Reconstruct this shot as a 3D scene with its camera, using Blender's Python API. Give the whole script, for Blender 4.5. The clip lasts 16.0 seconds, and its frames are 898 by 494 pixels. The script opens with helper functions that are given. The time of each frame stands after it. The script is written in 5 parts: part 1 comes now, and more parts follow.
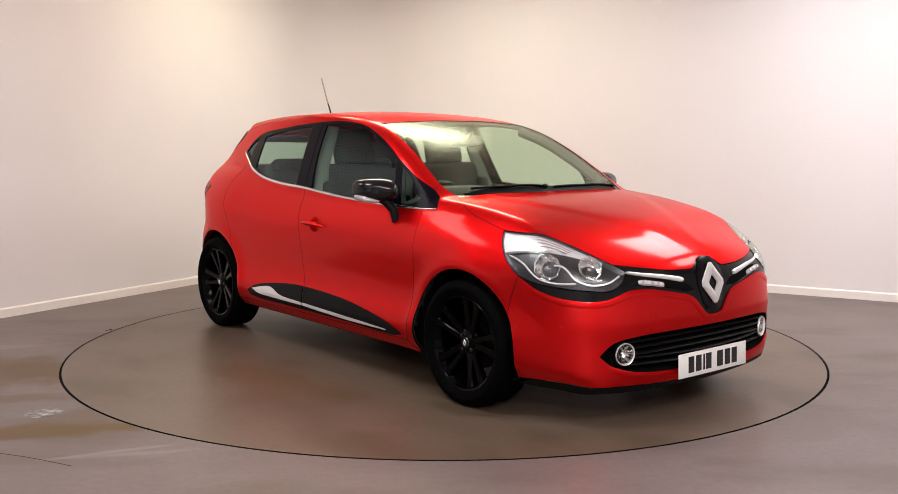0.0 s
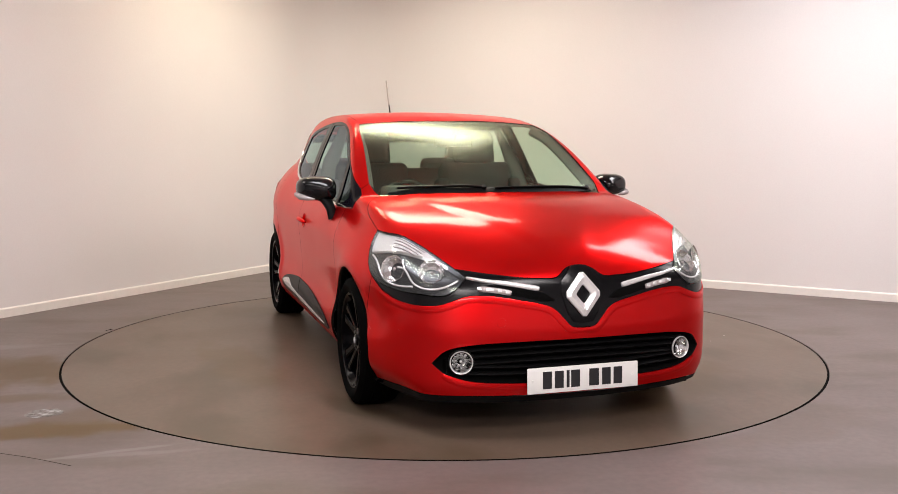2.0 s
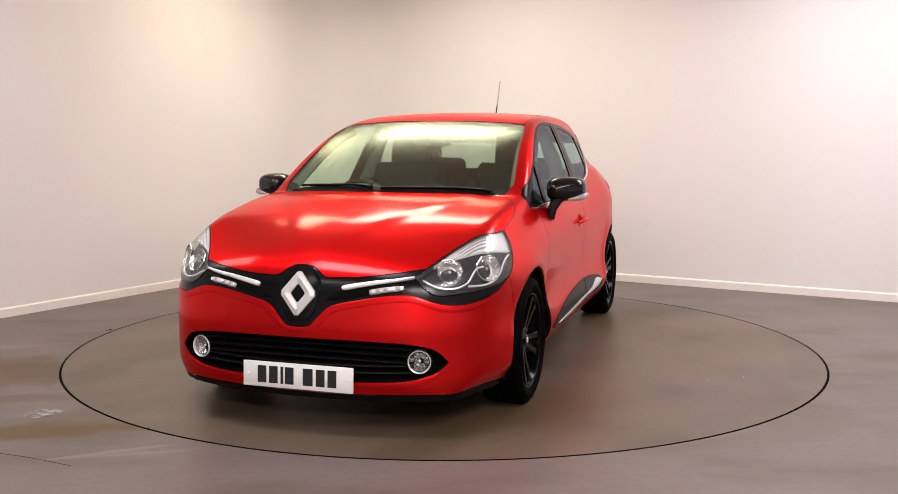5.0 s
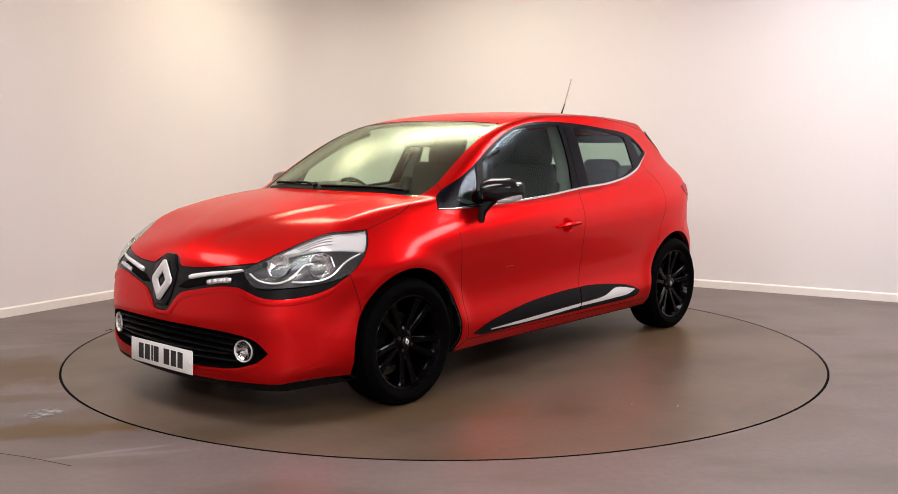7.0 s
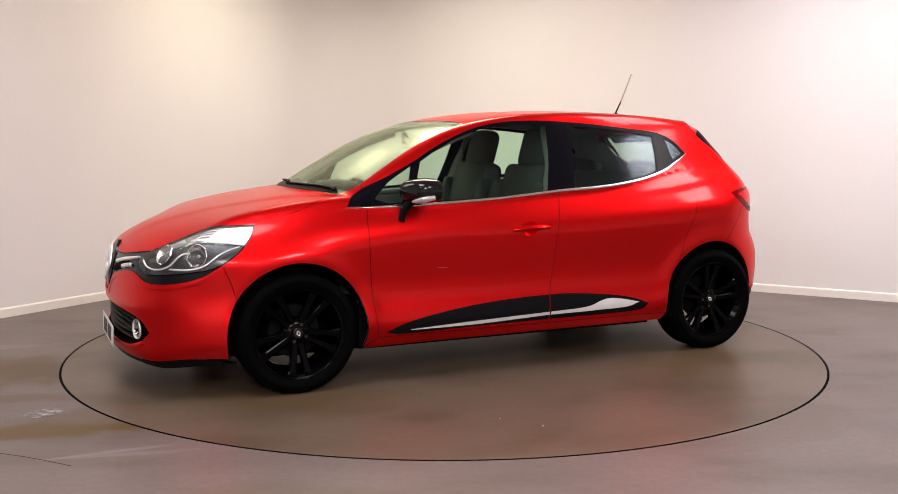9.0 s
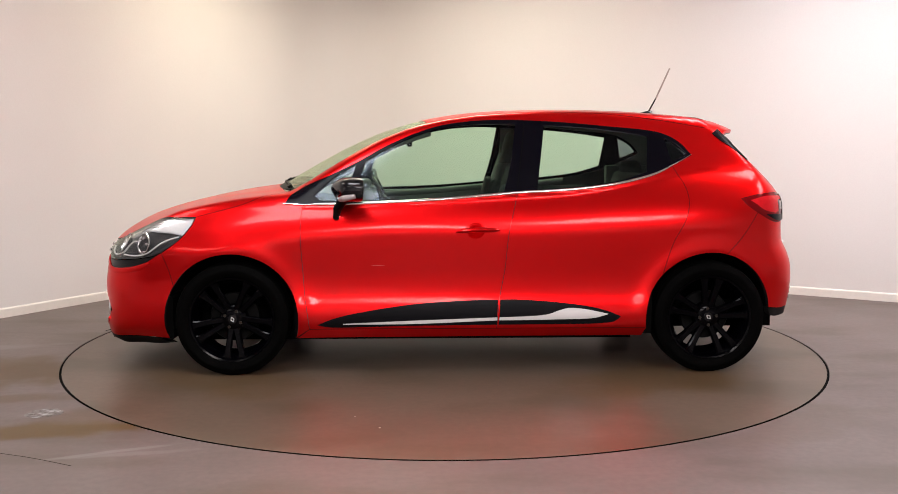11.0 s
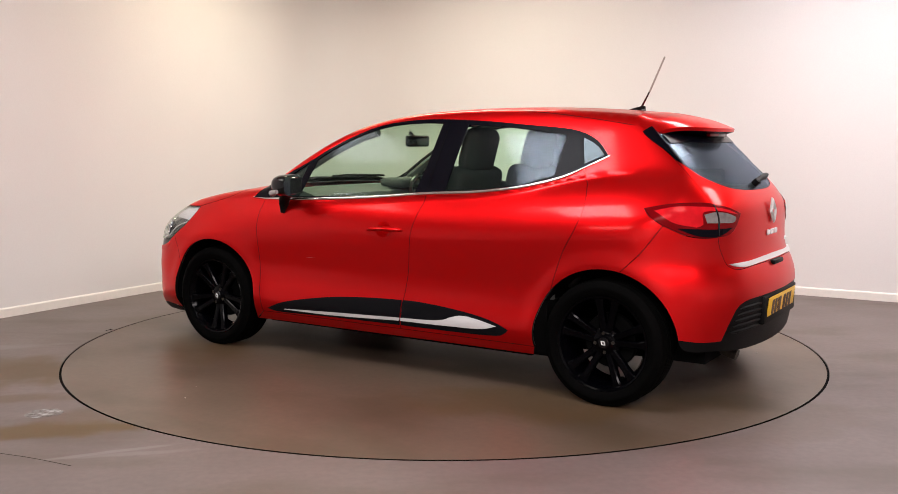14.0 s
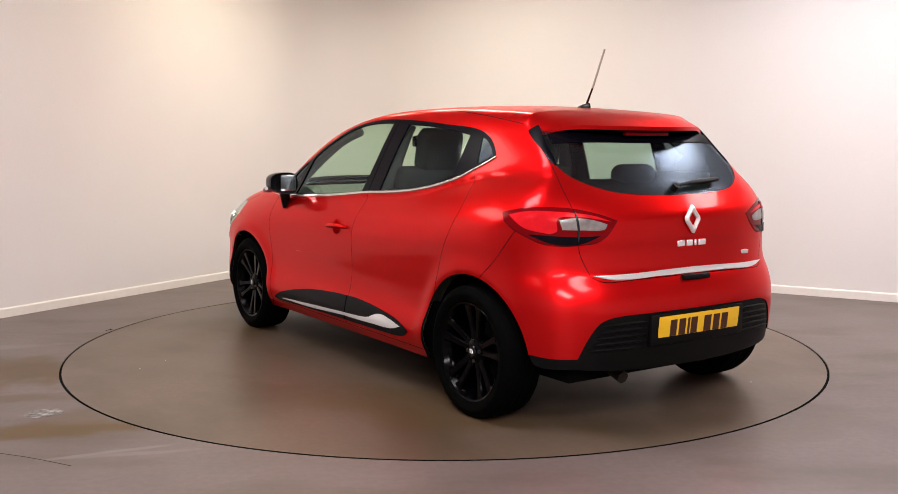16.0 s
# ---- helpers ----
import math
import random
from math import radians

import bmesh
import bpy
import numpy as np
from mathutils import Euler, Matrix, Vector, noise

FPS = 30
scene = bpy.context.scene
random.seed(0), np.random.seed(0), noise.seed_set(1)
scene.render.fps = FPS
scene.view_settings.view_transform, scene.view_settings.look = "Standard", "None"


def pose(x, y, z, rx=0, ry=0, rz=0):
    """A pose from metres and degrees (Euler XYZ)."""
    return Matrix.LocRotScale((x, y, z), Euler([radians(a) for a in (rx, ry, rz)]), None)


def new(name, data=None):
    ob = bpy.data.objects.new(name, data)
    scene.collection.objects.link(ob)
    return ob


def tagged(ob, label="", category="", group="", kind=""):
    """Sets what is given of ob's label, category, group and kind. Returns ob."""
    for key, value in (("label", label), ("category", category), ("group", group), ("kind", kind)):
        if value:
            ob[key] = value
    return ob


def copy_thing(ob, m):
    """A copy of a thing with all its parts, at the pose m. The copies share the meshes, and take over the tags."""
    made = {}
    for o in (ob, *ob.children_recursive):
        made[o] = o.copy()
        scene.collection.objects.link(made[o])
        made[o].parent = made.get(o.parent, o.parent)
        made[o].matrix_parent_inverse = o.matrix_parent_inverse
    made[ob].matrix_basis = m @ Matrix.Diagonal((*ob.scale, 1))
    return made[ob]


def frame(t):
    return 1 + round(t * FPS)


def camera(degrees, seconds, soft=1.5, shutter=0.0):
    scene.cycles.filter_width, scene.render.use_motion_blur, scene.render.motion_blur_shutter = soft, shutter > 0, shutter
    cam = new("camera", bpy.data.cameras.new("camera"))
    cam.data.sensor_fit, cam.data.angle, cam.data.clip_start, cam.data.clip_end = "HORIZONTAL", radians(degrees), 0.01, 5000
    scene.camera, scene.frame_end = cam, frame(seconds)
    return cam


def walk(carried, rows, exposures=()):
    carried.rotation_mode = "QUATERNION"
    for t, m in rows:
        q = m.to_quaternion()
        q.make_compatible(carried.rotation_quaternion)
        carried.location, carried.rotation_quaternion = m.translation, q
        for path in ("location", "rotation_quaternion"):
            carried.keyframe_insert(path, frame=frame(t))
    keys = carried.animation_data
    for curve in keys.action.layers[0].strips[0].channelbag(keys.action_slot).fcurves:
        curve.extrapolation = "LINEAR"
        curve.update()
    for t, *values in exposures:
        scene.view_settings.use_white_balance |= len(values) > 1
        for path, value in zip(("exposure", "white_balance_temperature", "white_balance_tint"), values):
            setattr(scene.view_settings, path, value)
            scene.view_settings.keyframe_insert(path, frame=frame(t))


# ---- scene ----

cam = camera(50.28, 16.0, soft=0.8)
EYE = pose(0.0, -5.916, 1.251, 90 - 6.23, -0.096, -0.227)
walk(cam, [(0.0, EYE), (16.0, EYE)])

# ---------------------------------------------------------------- light
ROOM_TURN = radians(-30.2)          # the room stands askew to the camera
CORNER = Vector((-1.149, 4.307, 0))  # inner corner behind the car
CEIL = 3.08


def room(u, v, z=0.0):
    """From the far corner: u along the wall that runs to the right, v along the one that runs towards the camera."""
    e = Vector((math.cos(ROOM_TURN), math.sin(ROOM_TURN), 0))
    n = Vector((math.sin(ROOM_TURN), -math.cos(ROOM_TURN), 0))
    return CORNER + e * u + n * v + Vector((0, 0, z))


world = bpy.data.worlds.new("world")
scene.world = world
world.use_nodes = True
world.node_tree.nodes["Background"].inputs[0].default_value = (0.9, 0.95, 1.0, 1)
world.node_tree.nodes["Background"].inputs[1].default_value = 0.05
scene.view_settings.exposure = 0.0

LAMPS = [  # u, v, length along u, width, watts, colour
    (2.15, 1.75, 1.7, 1.0, 54, (1.0, 0.94, 0.74)),
    (0.85, 2.15, 0.5, 0.8, 9, (1.0, 0.87, 0.52)),
    (5.2, 1.6, 1.3, 1.0, 54, (0.92, 0.93, 0.98)),
    (7.0, 1.6, 1.4, 0.9, 54, (1.0, 0.91, 0.94)),
    (3.3, 5.6, 1.3, 1.0, 52, (0.92, 0.94, 1.0)),
    (0.9, 5.1, 1.0, 1.0, 12, (1.0, 0.93, 0.93)),
    (7.2, 6.4, 1.6, 1.2, 120, (1.0, 0.92, 0.94)),
    (3.0, 9.2, 1.6, 1.2, 20, (1.0, 0.93, 0.93)),
    (7.0, 9.6, 2.0, 1.2, 240, (1.0, 0.93, 0.93)),
]
LIGHTS = [(room(u, v, CEIL - 0.03), lu, lv, w, c) for u, v, lu, lv, w, c in LAMPS]
for p, lu, lv, w, c in LIGHTS:
    d = bpy.data.lights.new("ceiling_panel", "AREA")
    d.shape, d.size, d.size_y, d.energy, d.color = "RECTANGLE", lu, lv, w, c
    o = new("panel_light", d)
    o.matrix_world = Matrix.Translation(p) @ pose(0, 0, 0, 0, 0, math.degrees(ROOM_TURN))

# ---------------------------------------------------------------- materials


def material(name, colour, rough=0.5, metal=0.0, coat=0.0, coat_rough=0.05, spec=0.5, grain=0.0, scale=40.0, bump=0.0,
             second=None, big=2.0, blotch=0.0, emit=0.0):
    """A principled surface: two scales of noise vary colour and roughness, and give fine relief."""
    m = bpy.data.materials.new(name)
    m.use_nodes = True
    nt = m.node_tree
    b = nt.nodes["Principled BSDF"]
    b.inputs["Base Color"].default_value = (*colour, 1)
    b.inputs["Roughness"].default_value = rough
    b.inputs["Metallic"].default_value = metal
    b.inputs["Coat Weight"].default_value = coat
    b.inputs["Coat Roughness"].default_value = coat_rough
    b.inputs["Specular IOR Level"].default_value = spec
    if emit:
        b.inputs["Emission Color"].default_value = (*colour, 1)
        b.inputs["Emission Strength"].default_value = emit
    tc = nt.nodes.new("ShaderNodeTexCoord")
    if grain or blotch:
        fine = nt.nodes.new("ShaderNodeTexNoise")
        fine.inputs["Scale"].default_value = scale
        fine.inputs["Detail"].default_value = 6
        wide = nt.nodes.new("ShaderNodeTexNoise")
        wide.inputs["Scale"].default_value = big
        wide.inputs["Detail"].default_value = 5
        for n in (fine, wide):
            nt.links.new(tc.outputs["Object"], n.inputs["Vector"])
        other = second or tuple(0.6 * c for c in colour)
        last = None
        for n, amount in ((wide, blotch), (fine, grain)):
            if not amount:
                continue
            r = nt.nodes.new("ShaderNodeMapRange")
            r.inputs[1].default_value, r.inputs[2].default_value = 0.35, 0.7
            r.inputs[3].default_value, r.inputs[4].default_value = 0.0, amount
            nt.links.new(n.outputs["Fac"], r.inputs[0])
            mix = nt.nodes.new("ShaderNodeMix")
            mix.data_type = "RGBA"
            nt.links.new(r.outputs[0], mix.inputs[0])
            if last:
                nt.links.new(last, mix.inputs[6])
            else:
                mix.inputs[6].default_value = (*colour, 1)
            mix.inputs[7].default_value = (*other, 1)
            last = mix.outputs[2]
        nt.links.new(last, b.inputs["Base Color"])
        rr = nt.nodes.new("ShaderNodeMapRange")
        rr.inputs[3].default_value, rr.inputs[4].default_value = max(0.02, rough * 0.85), min(1, rough * 1.15)
        nt.links.new(wide.outputs["Fac"], rr.inputs[0])
        nt.links.new(rr.outputs[0], b.inputs["Roughness"])
        if bump:
            bp = nt.nodes.new("ShaderNodeBump")
            bp.inputs["Strength"].default_value = bump
            bp.inputs["Distance"].default_value = 0.002
            nt.links.new(fine.outputs["Fac"], bp.inputs["Height"])
            nt.links.new(bp.outputs[0], b.inputs["Normal"])
    return m


def glass(name, tint, slant=0.7, sheen=(0.80, 0.90, 0.76), rough=0.17, base=0.032):
    """Thin tinted glazing: clear through, mirror-like at a slant."""
    m = bpy.data.materials.new(name)
    m.use_nodes = True
    nt = m.node_tree
    nt.nodes.remove(nt.nodes["Principled BSDF"])
    out = nt.nodes["Material Output"]
    tr = nt.nodes.new("ShaderNodeBsdfTransparent")
    tr.inputs[0].default_value = (*tint, 1)
    gl = nt.nodes.new("ShaderNodeBsdfGlossy")
    gl.inputs[0].default_value = (*sheen, 1)
    gl.inputs["Roughness"].default_value = rough
    lw = nt.nodes.new("ShaderNodeLayerWeight")
    lw.inputs[0].default_value = 0.5
    pw = nt.nodes.new("ShaderNodeMath")
    pw.operation = "POWER"
    pw.inputs[1].default_value = 4.0
    fr = nt.nodes.new("ShaderNodeMath")
    fr.operation = "MULTIPLY_ADD"
    fr.inputs[1].default_value, fr.inputs[2].default_value = slant, base
    nt.links.new(lw.outputs["Facing"], pw.inputs[0])
    nt.links.new(pw.outputs[0], fr.inputs[0])
    mix = nt.nodes.new("ShaderNodeMixShader")
    nt.links.new(fr.outputs[0], mix.inputs[0])
    nt.links.new(tr.outputs[0], mix.inputs[1])
    nt.links.new(gl.outputs[0], mix.inputs[2])
    nt.links.new(mix.outputs[0], out.inputs[0])
    return m


def floor_material(name, base, stain, dirt, spots=(), rough=0.43, bump=0.12):
    """Worn painted concrete: cloudy tone, tyre-brown stains, fine grit, satin sheen."""
    m = material(name, base, rough, spec=0.36, grain=0.55, scale=30, bump=bump, second=tuple(0.70 * c for c in base), big=1.6, blotch=0.45)
    nt = m.node_tree
    b = nt.nodes["Principled BSDF"]
    src = b.inputs["Base Color"].links[0].from_socket
    tc = nt.nodes.new("ShaderNodeTexCoord")
    mp = nt.nodes.new("ShaderNodeMapping")
    mp.inputs["Scale"].default_value = stain
    mp.inputs["Rotation"].default_value = (0, 0, radians(12))
    n = nt.nodes.new("ShaderNodeTexNoise")
    n.inputs["Scale"].default_value, n.inputs["Detail"].default_value = 1.7, 12
    r = nt.nodes.new("ShaderNodeMapRange")
    r.inputs[1].default_value, r.inputs[2].default_value = 0.5, 0.64
    r.inputs[4].default_value = dirt
    mix = nt.nodes.new("ShaderNodeMix")
    mix.data_type = "RGBA"
    mix.inputs[7].default_value = (0.060, 0.041, 0.022, 1)
    nt.links.new(tc.outputs["Object"], mp.inputs[0])
    nt.links.new(mp.outputs[0], n.inputs["Vector"])
    nt.links.new(n.outputs["Fac"], r.inputs[0])
    nt.links.new(r.outputs[0], mix.inputs[0])
    nt.links.new(src, mix.inputs[6])
    last = mix.outputs[2]
    for x, y, rx, ry, turn, colour, amount in spots:
        mp = nt.nodes.new("ShaderNodeMapping")
        mp.vector_type = "TEXTURE"
        mp.inputs["Location"].default_value = (x, y, 0)
        mp.inputs["Rotation"].default_value = (0, 0, radians(turn))
        mp.inputs["Scale"].default_value = (rx, ry, 1)
        wob = nt.nodes.new("ShaderNodeTexNoise")
        wob.inputs["Scale"].default_value, wob.inputs["Detail"].default_value = 4.5, 13
        add = nt.nodes.new("ShaderNodeVectorMath")
        add.operation = "MULTIPLY_ADD"
        add.inputs[1].default_value = (1.6, 1.6, 0)
        off = nt.nodes.new("ShaderNodeVectorMath")
        off.inputs[1].default_value = (-0.8, -0.8, 0)
        ln = nt.nodes.new("ShaderNodeVectorMath")
        ln.operation = "LENGTH"
        rg = nt.nodes.new("ShaderNodeMapRange")
        rg.inputs[1].default_value, rg.inputs[2].default_value = 1.0, 0.55
        rg.inputs[4].default_value = amount
        mx = nt.nodes.new("ShaderNodeMix")
        mx.data_type = "RGBA"
        mx.inputs[7].default_value = (*colour, 1)
        nt.links.new(tc.outputs["Object"], mp.inputs[0])
        nt.links.new(tc.outputs["Object"], wob.inputs["Vector"])
        nt.links.new(wob.outputs["Color"], add.inputs[0])
        nt.links.new(mp.outputs[0], add.inputs[2])
        nt.links.new(add.outputs[0], off.inputs[0])
        nt.links.new(off.outputs[0], ln.inputs[0])
        nt.links.new(ln.outputs["Value"], rg.inputs[0])
        nt.links.new(rg.outputs[0], mx.inputs[0])
        nt.links.new(last, mx.inputs[6])
        last = mx.outputs[2]
    nt.links.new(last, b.inputs["Base Color"])
    return m


BROWN, PALE = (0.085, 0.047, 0.012), (0.21, 0.19, 0.185)
FLOOR = floor_material("painted_concrete", (0.156, 0.121, 0.113), (0.6, 1.7, 1), 0.4,
                       [(-2.45, -0.85, 1.0, 0.40, 16, BROWN, 0.85), (-2.2, -1.35, 0.7, 0.10, 10, BROWN, 0.6), (-2.1, -1.95, 0.8, 0.12, 10, BROWN, 0.7), (-1.80, -1.86, 0.62, 0.16, 8, BROWN, 0.95), (-1.60, -1.62, 0.30, 0.22, 30, BROWN, 0.45), (-2.75, -0.15, 0.45, 0.08, 15, PALE, 0.5), (-1.38, -2.15, 0.36, 0.022, 23, PALE, 0.55), (-1.25, -2.16, 0.30, 0.03, 12, PALE, 0.4), (-2.6, -0.55, 0.5, 0.2, 10, BROWN, 0.7), (1.6, -1.75, 0.6, 0.2, 40, BROWN, 0.2)])
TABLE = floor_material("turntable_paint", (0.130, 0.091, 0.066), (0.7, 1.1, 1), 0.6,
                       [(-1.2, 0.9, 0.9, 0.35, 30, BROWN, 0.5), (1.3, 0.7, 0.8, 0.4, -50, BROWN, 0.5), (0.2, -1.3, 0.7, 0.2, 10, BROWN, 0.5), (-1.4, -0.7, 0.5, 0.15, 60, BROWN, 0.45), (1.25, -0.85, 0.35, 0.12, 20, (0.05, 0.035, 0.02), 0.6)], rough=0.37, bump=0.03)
WALL = material("wall_paint", (0.745, 0.715, 0.712), 0.42, spec=0.35, grain=0.06, scale=90, bump=0.05, big=0.9, blotch=0.09)
SKIRT = material("skirting_paint", (0.80, 0.76, 0.72), 0.35, grain=0.1, scale=30, blotch=0.08)
CEILING = material("ceiling_paint", (0.78, 0.75, 0.72), 0.8, grain=0.08, blotch=0.06)
GROOVE = material("groove_dark", (0.003, 0.003, 0.003), 0.9, spec=0.05)
RED = material("metallic_red_paint", (0.70, 0.004, 0.006), 0.34, metal=0.90, coat=0.55, coat_rough=0.12, spec=0.15, grain=0.05, scale=900, second=(0.82, 0.010, 0.012))
RED.node_tree.nodes["Principled BSDF"].inputs["Coat IOR"].default_value = 1.36
RED.node_tree.nodes["Principled BSDF"].inputs["Specular Tint"].default_value = (0.95, 0.10, 0.08, 1)
BLACK = material("gloss_black", (0.004, 0.004, 0.005), 0.14, spec=0.4)
PILLAR = material("pillar_black", (0.003, 0.0027, 0.0055), 0.24, spec=0.06)
PLASTIC = material("black_plastic", (0.0028, 0.0028, 0.003), 0.5, spec=0.12, grain=0.2, scale=300, bump=0.1)
DARKGREY = material("dark_grey_plastic", (0.004, 0.004, 0.0052), 0.36, spec=0.09)
GRILLEBLACK = material("grille_gloss_black", (0.0035, 0.0035, 0.0045), 0.2, spec=0.22)
RUBBER = material("tyre_rubber", (0.0010, 0.0010, 0.0010), 0.75, spec=0.03, grain=0.3, scale=60, bump=0.1, second=(0.003, 0.0028, 0.0026))
RIM = material("black_alloy", (0.0006, 0.0006, 0.0011), 0.15, spec=0.08)
CHROME = material("chrome", (0.80, 0.80, 0.80), 0.14, metal=1.0)
SATIN = material("satin_silver", (0.80, 0.80, 0.80), 0.36, metal=0.65, spec=0.5)
CRACK = material("crack_brown", (0.055, 0.040, 0.034), 0.8)
SILVER = material("lamp_reflector", (0.80, 0.80, 0.82), 0.22, metal=1.0)
INNER = material("black_void", (0.003, 0.003, 0.003), 0.9, spec=0.05)
WHITE = material("plate_white", (0.78, 0.78, 0.76), 0.4, spec=0.4)
YELLOW = material("plate_yellow", (0.80, 0.47, 0.02), 0.4, spec=0.4)
INK = material("plate_ink", (0.01, 0.01, 0.012), 0.5)
INKRED = material("plate_ink_rear", (0.05, 0.012, 0.004), 0.5)
FABRIC = material("seat_fabric", (0.026, 0.026, 0.027), 0.85, grain=0.4, scale=220, bump=0.3, second=(0.05, 0.05, 0.055))
DASH = material("dash_plastic", (0.080, 0.080, 0.076), 0.6, grain=0.2, scale=200, bump=0.2)
LINING = material("grey_lining", (0.16, 0.16, 0.15), 0.85, grain=0.2, scale=120)
SCREEN = glass("windscreen_glass", (0.80, 0.92, 0.80), 0.7, (0.80, 0.88, 0.70), 0.24, 0.065)
GLASS = glass("side_glass", (0.74, 0.91, 0.80), 0.5, (0.70, 0.80, 0.95), 0.12, 0.028)
DARKGLASS = glass("quarter_glass", (0.24, 0.28, 0.30), 0.18, (0.60, 0.72, 0.92), 0.15, 0.03)
REARGLASS = glass("rear_glass", (0.48, 0.60, 0.55), 0.4, (0.66, 0.78, 0.98), 0.22, 0.065)
LENS = glass("lamp_lens", (0.93, 0.94, 0.95))
REDLENS = material("red_lens", (0.17, 0.002, 0.004), 0.14, spec=0.16)
REDREFLEX = material("red_reflector", (0.72, 0.012, 0.020), 0.18, spec=0.18, grain=0.4, scale=22, second=(0.40, 0.004, 0.007))
LAMPGREY = material("lamp_housing", (0.075, 0.075, 0.081), 0.32, metal=0.7, spec=0.3, grain=0.3, scale=60, second=(0.05, 0.05, 0.055))
FOGGLASS = material("fog_reflector", (0.55, 0.55, 0.55), 0.16, metal=1.0)
REVERSE = material("reversing_lens", (0.36, 0.33, 0.33), 0.18, metal=0.5, grain=0.6, scale=28, second=(0.16, 0.14, 0.14))
CLEARLENS = material("clear_lamp", (0.36, 0.32, 0.32), 0.28, metal=0.2, spec=0.4)
BRIGHT = material("lamp_bright", (0.86, 0.86, 0.87), 0.24, metal=0.45, spec=0.5)
for m in (REDLENS, REDREFLEX):
    m.node_tree.nodes["Principled BSDF"].inputs["Specular Tint"].default_value = (1.0, 0.35, 0.35, 1)
DISC = material("brake_disc", (0.004, 0.004, 0.004), 0.6, spec=0.1)
STEEL = material("exhaust_steel", (0.06, 0.052, 0.045), 0.45, metal=0.9, grain=0.4, second=(0.03, 0.02, 0.015))
TUBE = material("lamp_diffuser", (1.0, 0.93, 0.82), 0.5, emit=3.0)
CRUMB = material("pale_patch", (0.42, 0.41, 0.41), 0.7, grain=1.0, scale=34, blotch=0.9, big=13, second=(0.085, 0.066, 0.055))
SCUFF = material("pale_scuff", (0.72, 0.20, 0.19), 0.6)
CHIP = material("white_chip", (0.7, 0.68, 0.64), 0.7)
MAST = material("mast_grey", (0.38, 0.35, 0.32), 0.5)


# ---------------------------------------------------------------- helpers


def part(name, bm, mat, parent=None, label="", smooth=40, recalc=True):
    """Links a bmesh as one mesh object, under a thing or a part if given."""
    if recalc:
        bmesh.ops.recalc_face_normals(bm, faces=bm.faces)
    me = bpy.data.meshes.new(name)
    bm.to_mesh(me)
    bm.free()
    me.materials.append(mat)
    if smooth:
        me.shade_smooth()
        if smooth < 180:
            me.set_sharp_from_angle(angle=radians(smooth))
    ob = new(name, me)
    if parent:
        ob.parent = parent
    if label:
        ob["label"] = label
    return ob


def box(bm, x0, x1, y0, y1, z0, z1, bevel=0.0, seg=2, m=None):
    mat = Matrix.Translation(((x0 + x1) / 2, (y0 + y1) / 2, (z0 + z1) / 2)) @ Matrix.Diagonal((abs(x1 - x0), abs(y1 - y0), abs(z1 - z0), 1))
    r = bmesh.ops.create_cube(bm, size=1, matrix=(m @ mat) if m else mat)
    if bevel:
        es = list({e for v in r["verts"] for e in v.link_edges})
        bmesh.ops.bevel(bm, geom=es, offset=bevel, segments=seg, profile=0.5, affect="EDGES")
    return bm


def lathe(bm, profile, m=Matrix(), n=48, closed=False):
    """Turns (radius, height) pairs round the local z axis."""
    rings = [[bm.verts.new(m @ Vector((r * math.cos(2 * math.pi * k / n), r * math.sin(2 * math.pi * k / n), z))) for k in range(n)] for r, z in profile]
    pairs = list(zip(rings, rings[1:])) + ([(rings[-1], rings[0])] if closed else [])
    for a, b in pairs:
        for k in range(n):
            bm.faces.new((a[k], a[(k + 1) % n], b[(k + 1) % n], b[k]))
    return bm


def tube(bm, pts, radius, n=10, flat=1.0, up=None):
    """A rod along points; flat < 1 squashes it."""
    pts = [Vector(p) for p in pts]
    rings = []
    for i, p in enumerate(pts):
        d = (pts[min(i + 1, len(pts) - 1)] - pts[max(i - 1, 0)]).normalized()
        a = Vector(up) if up else (Vector((0, 0, 1)) if abs(d.z) < 0.9 else Vector((1, 0, 0)))
        s = d.cross(a).normalized()
        t = s.cross(d).normalized()
        r = radius[i] if isinstance(radius, (list, tuple)) else radius
        rings.append([bm.verts.new(p + s * (r * math.cos(2 * math.pi * k / n)) + t * (r * flat * math.sin(2 * math.pi * k / n))) for k in range(n)])
    for a, b in zip(rings, rings[1:]):
        for k in range(n):
            bm.faces.new((a[k], a[(k + 1) % n], b[(k + 1) % n], b[k]))
    bm.faces.new(rings[0][::-1])
    bm.faces.new(rings[-1])
    return bm


